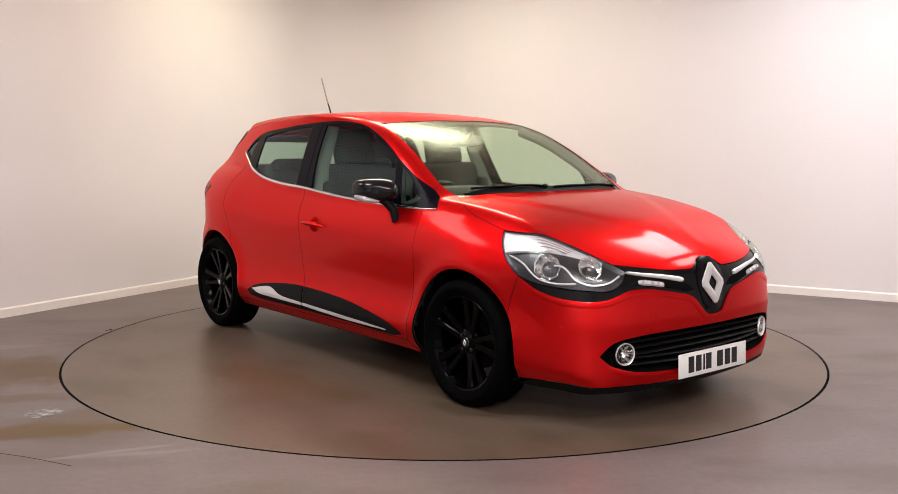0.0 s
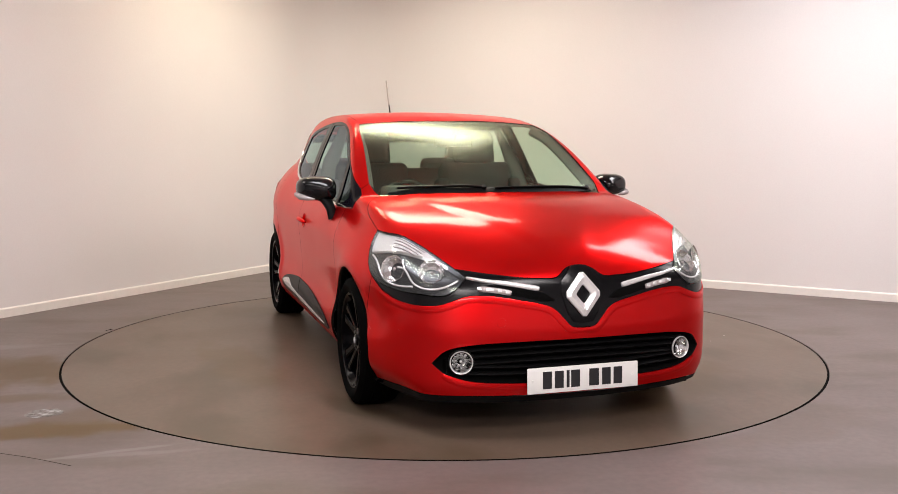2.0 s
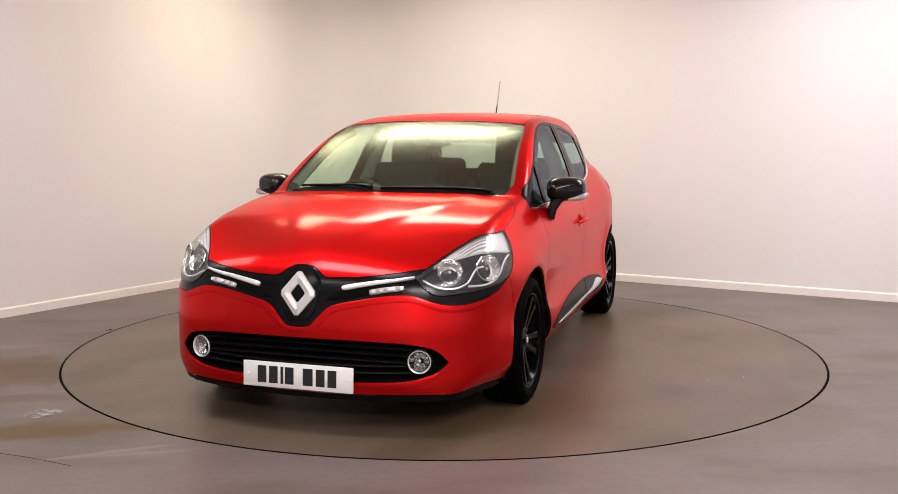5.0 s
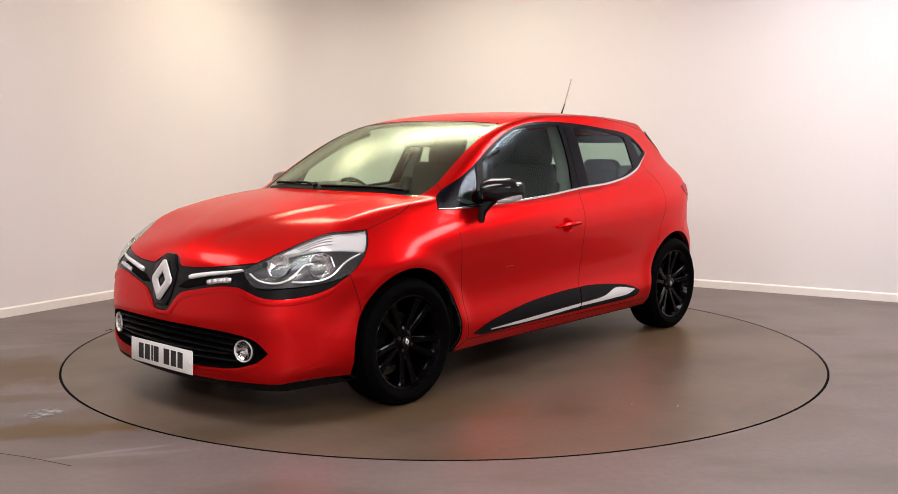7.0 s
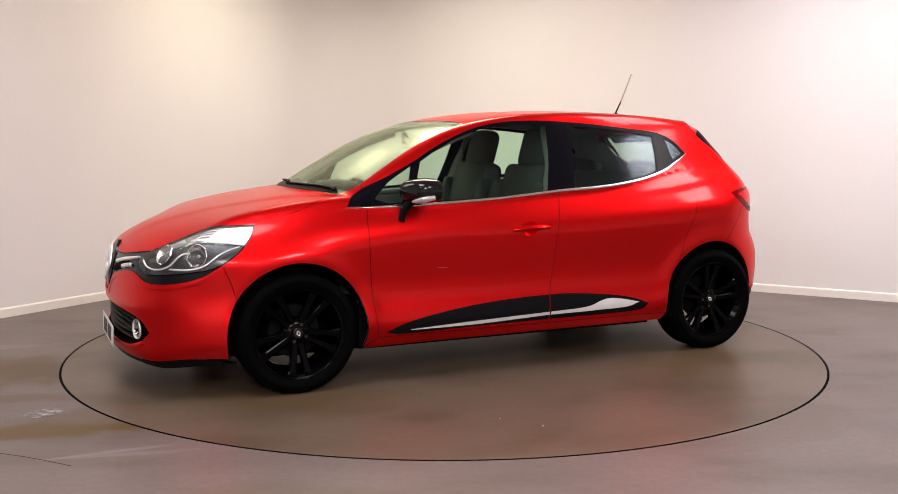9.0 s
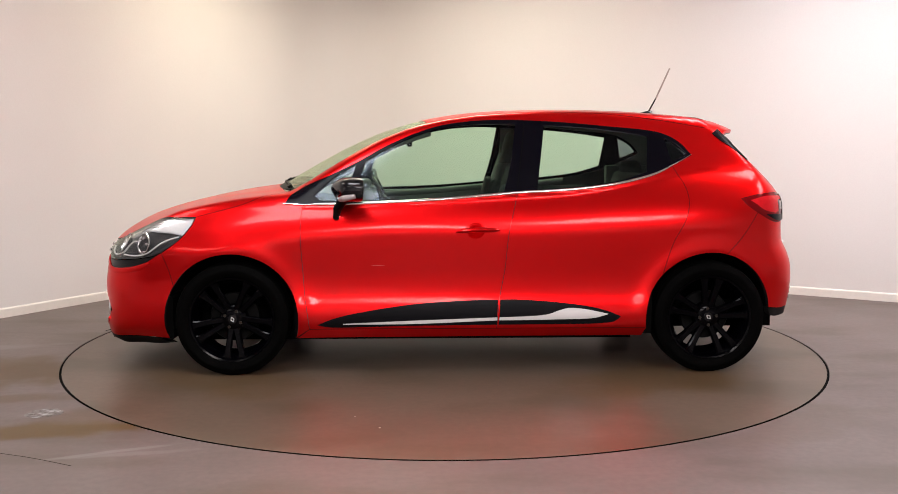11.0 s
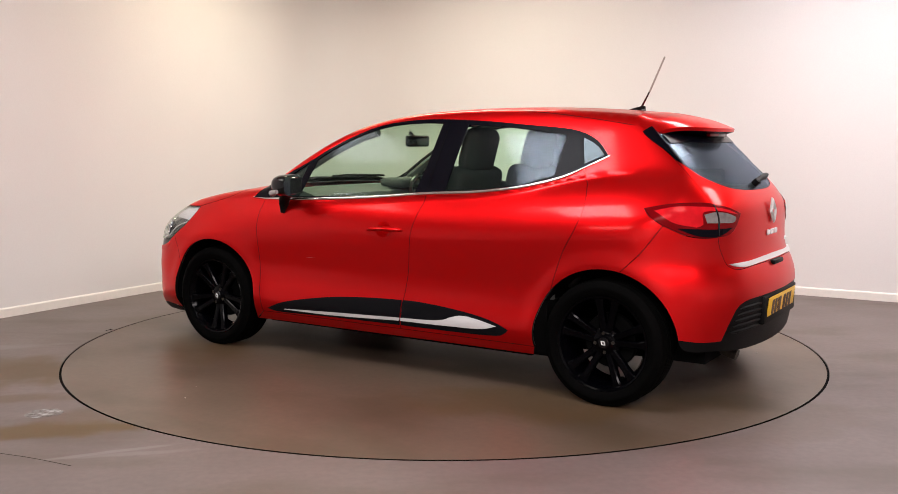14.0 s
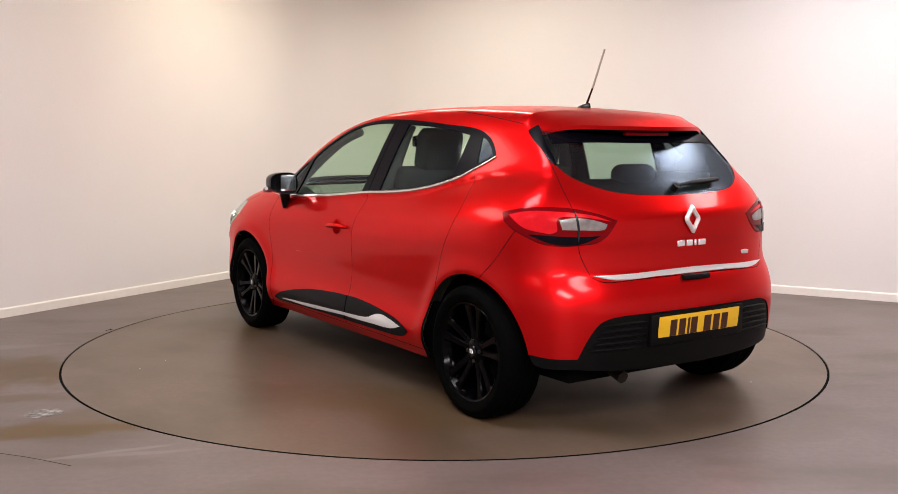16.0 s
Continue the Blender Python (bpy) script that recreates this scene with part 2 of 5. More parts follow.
def spline(pts, step=0.012, closed=False):
    """A smooth curve through points of any dimension, resampled evenly (centripetal enough for gentle outlines)."""
    P = np.array(pts, float)
    if closed:
        P = np.vstack([P[-1], P, P[0], P[1]])
    else:
        P = np.vstack([2 * P[0] - P[1], P, 2 * P[-1] - P[-2]])
    out = []
    for i in range(1, len(P) - 2):
        a, b, c, d = P[i - 1:i + 3]
        t0, t1, t2, t3 = np.cumsum([0] + [max(1e-6, np.linalg.norm(q - p)) ** 0.5 for p, q in ((a, b), (b, c), (c, d))])
        n = max(2, int(np.linalg.norm(c - b) / step))
        for t in np.linspace(t1, t2, n, endpoint=False):
            A1 = (t1 - t) / (t1 - t0) * a + (t - t0) / (t1 - t0) * b
            A2 = (t2 - t) / (t2 - t1) * b + (t - t1) / (t2 - t1) * c
            A3 = (t3 - t) / (t3 - t2) * c + (t - t2) / (t3 - t2) * d
            B1 = (t2 - t) / (t2 - t0) * A1 + (t - t0) / (t2 - t0) * A2
            B2 = (t3 - t) / (t3 - t1) * A2 + (t - t1) / (t3 - t1) * A3
            out.append((t2 - t) / (t2 - t1) * B1 + (t - t1) / (t2 - t1) * B2)
    if not closed:
        out.append(P[-2])
    return np.array(out)


def straight(pts, step=0.012):
    P = np.array(pts, float)
    out = []
    for a, b in zip(P, P[1:]):
        n = max(1, int(np.linalg.norm(b - a) / step))
        out += [a + (b - a) * k / n for k in range(n)]
    return np.array(out + [P[-1]])

# ---------------------------------------------------------------- the room

W_LEN, D_LEN, THICK = 11.0, 12.5, 0.15


def slab(name, corners, z0, z1, mat, label, category):
    bm = bmesh.new()
    lo = [bm.verts.new((p.x, p.y, z0)) for p in corners]
    hi = [bm.verts.new((p.x, p.y, z1)) for p in corners]
    bm.faces.new(lo[::-1])
    bm.faces.new(hi)
    for k in range(len(lo)):
        j = (k + 1) % len(lo)
        bm.faces.new((lo[k], lo[j], hi[j], hi[k]))
    return tagged(part(name, bm, mat, smooth=0), label, category, kind="structure")


def strip(u0, u1, v0, v1):
    return [room(u0, v0), room(u1, v0), room(u1, v1), room(u0, v1)]


COVE = 0.7
R_TABLE, GAP = 2.241, 0.0095


def build_room():
    # floor: one sheet with a round hole for the turntable
    bm = bmesh.new()
    n = 160
    inner = [bm.verts.new(((R_TABLE + GAP) * math.cos(2 * math.pi * k / n), (R_TABLE + GAP) * math.sin(2 * math.pi * k / n), 0)) for k in range(n)]
    low = [bm.verts.new((v.co.x, v.co.y, -0.06)) for v in inner]
    outer = []
    ring = strip(-THICK, W_LEN + THICK, -THICK, D_LEN + THICK)
    for k in range(n):
        a = 2 * math.pi * k / n
        d = Vector((math.cos(a), math.sin(a), 0))
        best = 1e9
        for i in range(4):
            p, q = ring[i], ring[(i + 1) % 4]
            e = q - p
            den = d.x * e.y - d.y * e.x
            if abs(den) > 1e-9:
                t = (p.x * e.y - p.y * e.x) / den
                s = (p.x * d.y - p.y * d.x) / den
                if t > 0 and -1e-6 <= s <= 1 + 1e-6:
                    best = min(best, t)
        outer.append(bm.verts.new(d * best))
    corner_v = [bm.verts.new(p) for p in ring]
    for k in range(n):
        j = (k + 1) % n
        bm.faces.new((inner[k], inner[j], outer[j], outer[k]))
        bm.faces.new((inner[k], low[k], low[j], inner[j]))
    for c in corner_v:
        ang = math.atan2(c.co.y, c.co.x) % (2 * math.pi)
        k = int(ang / (2 * math.pi) * n) % n
        if (outer[k].co - c.co).length > 1e-4 and (outer[(k + 1) % n].co - c.co).length > 1e-4:
            bm.faces.new((outer[k], outer[(k + 1) % n], c))
    tagged(part("floor", bm, FLOOR, smooth=0), "taupe painted concrete floor with brown stains", "floor", kind="structure")
    bm = bmesh.new()
    lathe(bm, [(R_TABLE + 0.001, -0.05), (R_TABLE + 0.001, -0.004), (R_TABLE + GAP - 0.001, -0.004), (R_TABLE + GAP - 0.001, -0.05)], n=160)
    tagged(part("groove", bm, GROOVE, smooth=0), "dark gap round the turntable", "groove", kind="structure")

    H = CEIL
    slab("wall_right", strip(COVE, W_LEN, -THICK, 0), 0, H, WALL, "smooth cream painted wall behind the turntable", "wall")
    slab("wall_left", strip(-THICK, 0, COVE, D_LEN), 0, H, WALL, "smooth cream painted wall meeting a corner", "wall")
    slab("wall_back", strip(0, W_LEN, D_LEN, D_LEN + THICK), 0, H, WALL, "plain painted wall closing the room", "wall")
    slab("wall_side", strip(W_LEN, W_LEN + THICK, -THICK, D_LEN + THICK), 0, H, WALL, "plain painted wall closing the room", "wall")
    slab("ceiling", strip(-THICK, W_LEN + THICK, -THICK, D_LEN + THICK), H, H + 0.1, CEILING, "plain off-white ceiling", "ceiling")
    bend = [(COVE - COVE * math.sin(a), COVE - COVE * math.cos(a)) for a in np.linspace(0, math.pi / 2, 25)]
    outer = [room(u, v) for u, v in bend] + [room(-THICK, COVE), room(-THICK, -THICK), room(COVE, -THICK)]
    w = slab("wall_corner", outer, 0, H, WALL, "rounded inner corner between the cream walls", "wall")
    for f in w.data.polygons:
        f.use_smooth = abs(f.normal.z) < 0.5
    w.data.set_sharp_from_angle(angle=radians(30))
    bm = bmesh.new()
    rows = [[bm.verts.new(room(COVE - (COVE - d) * math.sin(a), COVE - (COVE - d) * math.cos(a), z)) for d, z in ((0, 0), (0.013, 0), (0.013, 0.058), (0.009, 0.066), (0.004, 0.069), (0, 0.069))] for a in np.linspace(0, math.pi / 2, 25)]
    for a, b in zip(rows, rows[1:]):
        for k in range(5):
            bm.faces.new((a[k], a[k + 1], b[k + 1], b[k]))
    tagged(part("baseboard_corner", bm, SKIRT, smooth=30), "low off-white painted skirting board round the corner", "skirting", kind="structure")
    for name, a, b, flip in (("baseboard_right", (COVE, 0.0), (W_LEN, 0.0), False), ("baseboard_left", (0.0, COVE), (0.0, D_LEN), True)):
        bm = bmesh.new()
        prof = [(0, 0), (0.013, 0), (0.013, 0.058), (0.009, 0.066), (0.004, 0.069), (0, 0.069)]
        ends = []
        for u, v in (a, b):
            ends.append([bm.verts.new(room(u + (d if flip else 0), v + (0 if flip else d), z)) for d, z in prof])
        for k in range(len(prof) - 1):
            bm.faces.new((ends[0][k], ends[0][k + 1], ends[1][k + 1], ends[1][k]))
        bm.faces.new(ends[0])
        bm.faces.new(ends[1][::-1])
        tagged(part(name, bm, SKIRT, smooth=0), "low off-white painted skirting board", "skirting", kind="structure")
    # ceiling light fittings
    for k, (p, lu, lv, w, c) in enumerate(LIGHTS):
        top = new("ceiling_light")
        tagged(top, "recessed white ceiling light panel", "ceiling light", "ceiling lights")
        top.matrix_world = Matrix.Translation((p.x, p.y, CEIL)) @ pose(0, 0, 0, 0, 0, math.degrees(ROOM_TURN))
        bm = bmesh.new()
        t = 0.04
        for x0, x1, y0, y1 in ((-lu / 2 - t, lu / 2 + t, -lv / 2 - t, -lv / 2), (-lu / 2 - t, lu / 2 + t, lv / 2, lv / 2 + t),
                               (-lu / 2 - t, -lu / 2, -lv / 2, lv / 2), (lu / 2, lu / 2 + t, -lv / 2, lv / 2)):
            box(bm, x0, x1, y0, y1, -0.035, 0.0)
        part("frame", bm, SKIRT, top, smooth=0)
        bm = bmesh.new()
        box(bm, -lu / 2, lu / 2, -lv / 2, lv / 2, -0.02, -0.002)
        part("diffuser", bm, TUBE, top, smooth=0)
    # pale scuffed repair patch in the floor
    bm = bmesh.new()
    n = 40
    c = Vector((-1.856, -1.587, 0.0010))
    rim = []
    for k in range(n):
        a = 2 * math.pi * k / n
        r = 0.080 + 0.035 * noise.noise(Vector((math.cos(a) * 2.6, math.sin(a) * 2.6, 3)))
        rim.append(bm.verts.new(c + Vector((r * 1.05 * math.cos(a), r * 0.9 * math.sin(a), 0))))
    bm.faces.new(rim)
    tagged(part("floor_patch", bm, CRUMB, smooth=0), "pale chipped repair patch in the concrete", "floor patch", kind="structure")


    # a saw cut in the concrete, and a small stop plate at the turntable's edge
    for name, pts, w, mat, label in (("floor_joint", [(-1.93, -2.09), (-1.80, -2.156), (-1.687, -2.198), (-1.57, -2.25), (-1.45, -2.31)], 0.003, CRACK, "thin dark crack in the concrete"),
                                     ("stop_plate", [(-2.262, 0.375), (-2.235, 0.425)], 0.022, GROOVE, "small dark metal stop beside the turntable")):
        bm = bmesh.new()
        P = spline([(*p, 0) for p in pts], 0.03) if len(pts) > 2 else np.array([(*p, 0) for p in pts])
        rows = []
        for i, p in enumerate(P):
            t = unit_flat(P[min(i + 1, len(P) - 1)] - P[max(i - 1, 0)])
            k = w * (0.6 + 0.5 * noise.noise(Vector(p) * 9))
            rows.append([bm.verts.new((p[0] - t[1] * k * s, p[1] + t[0] * k * s, z)) for s, z in ((-0.5, 0.0), (-0.5, 0.0014), (0.5, 0.0014), (0.5, 0.0))])
        for a, b in zip(rows, rows[1:]):
            for k in range(3):
                bm.faces.new((a[k], a[k + 1], b[k + 1], b[k]))
        tagged(part(name, bm, mat, smooth=0), label, "floor mark", kind="structure")


def unit_flat(v):
    return v / max(1e-9, np.linalg.norm(v))


build_room()


def build_table():
    bm = bmesh.new()
    lathe(bm, [(0.0001, 0.0), (0.7, 0.0), (1.5, 0.0), (R_TABLE - 0.004, 0.0), (R_TABLE, -0.003), (R_TABLE, -0.05)], n=160)
    bmesh.ops.remove_doubles(bm, verts=bm.verts, dist=0.001)
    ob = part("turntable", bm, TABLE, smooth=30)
    bm = bmesh.new()
    lathe(bm, [(R_TABLE - 0.004, 0.0006), (R_TABLE + 0.0006, 0.0006), (R_TABLE + 0.0006, -0.05), (R_TABLE - 0.004, -0.05)], n=160)
    part("edge_band", bm, GROOVE, ob, "dark steel edge band")
    for x, y, r in ((0.350, 1.800, 0.0045), (0.47, 1.62, 0.003), (-1.72, -0.79, 0.004)):
        bm = bmesh.new()
        bmesh.ops.create_icosphere(bm, subdivisions=1, radius=r, matrix=Matrix.Translation((x, y, r * 0.3)) @ Matrix.Diagonal((1.3, 0.9, 0.5, 1)))
        part("paint_chip", bm, CHIP, ob, smooth=0)
    return tagged(ob, "round taupe painted vehicle turntable flush with the floor", "turntable")


turntable = build_table()

# ---------------------------------------------------------------- the car's outer form
# car space: x forward, y to the car's left, z up, the ground at 0


def curve(xs, ys):
    """A smooth one-dimensional curve (cubic Hermite) through a few knots."""
    X, Y = np.array(xs, float), np.array(ys, float)
    if X[0] > X[-1]:
        X, Y = X[::-1], Y[::-1]
    d = np.diff(Y) / np.diff(X)
    m = np.empty_like(Y)
    m[0], m[-1] = d[0], d[-1]
    for i in range(1, len(X) - 1):
        a, b = X[i] - X[i - 1], X[i + 1] - X[i]
        m[i] = (d[i - 1] * b + d[i] * a) / (a + b)

    def f(x):
        x = np.asarray(x, float)
        i = np.clip(np.searchsorted(X, x) - 1, 0, len(X) - 2)
        h = X[i + 1] - X[i]
        t = np.clip((x - X[i]) / h, -0.6, 1.6)
        t2, t3 = t * t, t * t * t
        inner = (2 * t3 - 3 * t2 + 1) * Y[i] + (t3 - 2 * t2 + t) * h * m[i] + (-2 * t3 + 3 * t2) * Y[i + 1] + (t3 - t2) * h * m[i + 1]
        low, high = Y[0] + m[0] * (x - X[0]), Y[-1] + m[-1] * (x - X[-1])
        return np.where(x < X[0], low, np.where(x > X[-1], high, inner))
    return f


AXLE, HUB_Z, TYRE_R = 1.295, 0.303, 0.306
plan = curve([2.2, 1.95, 1.7, 1.45, 1.1, 0.8, 0.3, -0.4, -0.9, -1.2, -1.45, -1.65, -1.85, -2.0],
             [0.655, 0.758, 0.828, 0.857, 0.858, 0.852, 0.852, 0.854, 0.858, 0.860, 0.840, 0.812, 0.76, 0.69])
tuck = curve([0.12, 0.20, 0.26, 0.31, 0.37, 0.44, 0.52, 0.62, 0.71, 0.775, 0.82, 0.87, 0.93, 1.0, 1.1, 1.3],
             [0.09, 0.045, 0.010, 0.000, 0.006, 0.022, 0.027, 0.021, 0.014, 0.013, 0.022, 0.042, 0.078, 0.135, 0.26, 0.60])
lift = curve([2.1, 1.8, 1.45, 1.0, 0.5, -0.4, -0.9, -1.35, -1.9], [-0.175, -0.158, -0.112, -0.04, 0.0, 0.0, 0.025, 0.045, 0.035])
cabin = curve([1.3, 1.0, 0.6, 0.2, -0.4, -0.9, -1.25, -1.5, -1.8], [0.68, 0.715, 0.742, 0.752, 0.752, 0.735, 0.70, 0.66, 0.60])
belt = curve([1.0, 0.6, 0.19, -0.245, -0.585, -0.83, -1.01, -1.2, -1.5], [0.913, 0.924, 0.947, 0.982, 1.002, 1.037, 1.075, 1.11, 1.12])
bonnet = curve([2.12, 2.06, 2.0, 1.87, 1.72, 1.54, 1.33, 1.12, 0.9], [0.66, 0.718, 0.760, 0.824, 0.875, 0.920, 0.962, 0.990, 1.01])
shell = curve([1.25, 1.12, 0.92, 0.75, 0.575, 0.40, 0.22, 0.0, -0.3, -0.66, -1.0, -1.36, -1.62, -1.8],
              [0.905, 0.990, 1.112, 1.205, 1.287, 1.350, 1.394, 1.427, 1.446, 1.449, 1.436, 1.402, 1.352, 1.305])
nose = curve([0.10, 0.16, 0.22, 0.30, 0.38, 0.46, 0.54, 0.62, 0.69, 0.74, 0.80], [2.03, 2.085, 2.108, 2.112, 2.112, 2.115, 2.105, 2.09, 2.07, 2.045, 2.0])
tail = curve([0.15, 0.25, 0.38, 0.5, 0.58, 0.64, 0.69, 0.76, 0.86, 0.94, 1.0, 1.1, 1.2, 1.3, 1.4],
             [-1.84, -1.885, -1.91, -1.918, -1.91, -1.888, -1.862, -1.852, -1.850, -1.838, -1.80, -1.705, -1.605, -1.50, -1.39])


def fade(x, a, b):
    t = np.clip((np.asarray(x, float) - a) / (b - a), 0, 1)
    return t * t * (3 - 2 * t)


def form(x, y, z):
    """Below zero inside the body, above outside: sides, cabin, bonnet, nose and tail, rounded into one another."""
    y = np.abs(y)
    low = plan(x) - tuck(z - lift(x) * fade(z, 0.45, 0.75))
    for cx in (AXLE, -AXLE):
        r = np.hypot(x - cx, z - HUB_Z)
        low = low + 0.012 * np.exp(-((r - 0.37) / 0.055) ** 2) * fade(z, 0.22, 0.4)
    low = low - 0.034 * fade(-z, -0.33, -0.18) * fade(x, 1.55, 1.95)
    up = cabin(x) - 0.36 * (z - 1.0) - 0.22 * np.maximum(z - 1.0, 0) ** 2 - 1.2 * np.maximum(belt(x) - 0.01 - z, 0)
    k = 0.017
    side = k * np.logaddexp(low / k, up / k)
    xe = x + 0.35 * y * y * fade(x, -0.2, 0.9)
    over = shell(xe) - 0.085 * y * y * fade(-x, -1.0, 0.0)
    hood = bonnet(x) - (0.05 + 0.20 * fade(x, 1.55, 2.02)) * y * y
    crease = 0.10 + 0.40 * fade(x, 2.05, 1.05)
    hood = hood + 0.006 * (1 - fade(y, crease - 0.05, crease + 0.06)) * fade(x, 2.06, 1.85) - 0.002
    top = 0.006 * np.logaddexp(over / 0.006, hood / 0.006)
    top = np.where(x < 0.3, over, top)
    front = nose(z) - 0.22 * y ** 2 - 1.25 * y ** 8
    rear = tail(z) + 0.20 * y ** 2 + 1.2 * y ** 8
    e = [y - side, z - top, x - front, rear - x]
    k = 0.016
    m = np.maximum.reduce(e)
    return m + k * np.log(sum(np.exp(np.clip((a - m) / k, -60, 0)) for a in e))


def meet(origin, way, far):
    """Where rays from outside meet the form: the nearest crossing on the way in."""
    o, d = np.atleast_2d(origin).astype(float), np.atleast_2d(way).astype(float)
    n = max(len(o), len(d))
    o, d = np.broadcast_to(o, (n, 3)), np.broadcast_to(d, (n, 3))
    steps = np.linspace(0, far, 90)
    lo, hi, done = np.zeros(n), np.full(n, far), np.zeros(n, bool)
    for a, b in zip(steps, steps[1:]):
        p = o + d * b
        hit = (form(p[:, 0], p[:, 1], p[:, 2]) < 0) & ~done
        lo[hit], hi[hit] = a, b
        done |= hit
    lo[~done] = hi[~done] = far * 0.5
    for _ in range(26):
        mid = (lo + hi) / 2
        p = o + d * mid[:, None]
        out = form(p[:, 0], p[:, 1], p[:, 2]) > 0
        lo, hi = np.where(out, mid, lo), np.where(out, hi, mid)
    return o + d * lo[:, None], done

# ---------------------------------------------------------------- panels cut from the form
from mathutils import geometry


def slope(P):
    """Outward normals of the form."""
    h = 1.5e-3
    x, y, z = P.T
    g = np.stack([form(x + h, y, z) - form(x - h, y, z), form(x, y + h, z) - form(x, y - h, z), form(x, y, z + h) - form(x, y, z - h)], 1) / (2 * h)
    return g


def unit(v):
    v = np.asarray(v, float)
    return v / np.maximum(1e-9, np.linalg.norm(v, axis=-1, keepdims=True))


def snap(P):
    P = np.array(P, float)
    for _ in range(8):
        g = slope(P)
        P = P - (form(*P.T) / np.maximum(1e-6, (g * g).sum(1)))[:, None] * g * 0.9
    return P


def edge(*pts, step=0.014):
    """A smooth line on the form through a few points."""
    return snap(spline(pts, step) if len(pts) > 2 else straight(pts, step))


def ring(*edges):
    """Joins lines end to end into a closed outline."""
    out = []
    for e in edges:
        for p in e:
            if not out or np.linalg.norm(p - out[-1]) > 2e-3:
                out.append(p)
    if np.linalg.norm(out[0] - out[-1]) < 2e-3:
        out.pop()
    return np.array(out)


def inside(Q, poly):
    """Which of the points Q lie in the polygon."""
    x, y = Q.T
    r = np.zeros(len(Q), bool)
    a = poly
    b = np.roll(poly, -1, 0)
    for (x0, y0), (x1, y1) in zip(a, b):
        if y0 == y1:
            continue
        c = ((y0 > y) != (y1 > y)) & (x < (x1 - x0) * (y - y0) / (y1 - y0) + x0)
        r ^= c
    return r


def fill(outer, holes, way, step):
    d = unit(way)
    up = np.array((0, 0, 1.0)) if abs(d[2]) < 0.9 else np.array((1.0, 0, 0))
    e1 = unit(np.cross(up, d))
    e2 = np.cross(d, e1)
    B = np.stack([e1, e2], 1)
    loops = [outer, *holes]
    flat = [l @ B for l in loops]
    lo, hi = flat[0].min(0), flat[0].max(0)
    gx, gy = np.meshgrid(np.arange(lo[0] + step / 3, hi[0], step), np.arange(lo[1] + step / 3, hi[1], step))
    gx[1::2] += step / 2
    G = np.stack([gx.ravel(), gy.ravel()], 1)
    ok = inside(G, flat[0])
    for h in flat[1:]:
        ok &= ~inside(G, h)
    G = G[ok]
    edge_pts = np.vstack(flat)
    if len(G):
        near = np.full(len(G), 9.0)
        for q in edge_pts:
            near = np.minimum(near, np.hypot(*(G - q).T))
        G = G[near > 0.55 * step]
    V = np.vstack([edge_pts, G])
    E, k = [], 0
    for l in loops:
        n = len(l)
        E += [(k + i, k + (i + 1) % n) for i in range(n)]
        k += n
    vs, _, fs, ids, _, _ = geometry.delaunay_2d_cdt([Vector(v) for v in V], E, [], 0, 1e-6)
    vs = np.array([(v.x, v.y) for v in vs])
    F = np.array([f for f in fs if len(f) == 3])
    C = vs[F].mean(1)
    ok = inside(C, flat[0])
    for h in flat[1:]:
        ok &= ~inside(C, h)
    F = F[ok]
    known = np.vstack(loops)
    P = np.zeros((len(vs), 3))
    free = []
    for i, o in enumerate(ids):
        o = [j for j in o if j < k]
        if o:
            P[i] = known[o[0]]
        else:
            free.append(i)
    if free:
        start = vs[free] @ B.T + d * 2.7
        P[free], _ = meet(start, -d, 4.6)
    used = np.unique(F)
    remap = np.full(len(P), -1)
    remap[used] = np.arange(len(used))
    P, F = P[used], remap[F]
    n = np.cross(P[F[:, 1]] - P[F[:, 0]], P[F[:, 2]] - P[F[:, 0]])
    flip = (n @ d) < 0
    F[flip] = F[flip][:, ::-1]
    return P, F


def skin_mesh(name, P, F, mat, offset=0.0, gap=0.0017, flange=0.012, inward=None):
    N = unit(slope(P))
    count = {}
    for f in F:
        for a, b in ((f[0], f[1]), (f[1], f[2]), (f[2], f[0])):
            count[(a, b)] = 1
    rim = [(a, b) for a, b in count if (b, a) not in count]
    P = P + N * offset
    if gap:
        move = np.zeros_like(P)
        for a, b in rim:
            t = unit(P[b] - P[a])
            for i in (a, b):
                move[i] += unit(np.cross(N[i], t)) * 0.5
        P = P + unit(move) * gap * (np.linalg.norm(move, axis=1) > 1e-6)[:, None]
    faces = [tuple(int(i) for i in f) for f in F]
    if flange:
        back = {}
        extra, en = [], []
        for a, b in rim:
            for i in (a, b):
                if i not in back:
                    back[i] = len(P) + len(extra)
                    w = N[i] if inward is None else unit(inward)
                    extra.append(P[i] - w * flange)
                    en.append(N[i])
        faces += [(int(b), int(a), back[a], back[b]) for a, b in rim]
        P = np.vstack([P, extra])
        N = np.vstack([N, en])
    me = bpy.data.meshes.new(name)
    me.from_pydata(P.tolist(), [], faces)
    me.materials.append(mat)
    if mat is RED:
        me.materials.append(PLASTIC)
        me.polygons.foreach_set("material_index", [0] * len(F) + [1] * (len(faces) - len(F)))
    me.shade_smooth()
    me.normals_split_custom_set_from_vertices(N.tolist())
    return me


def mirrored(P, F):
    return P * np.array((1, -1, 1)), F[:, ::-1]


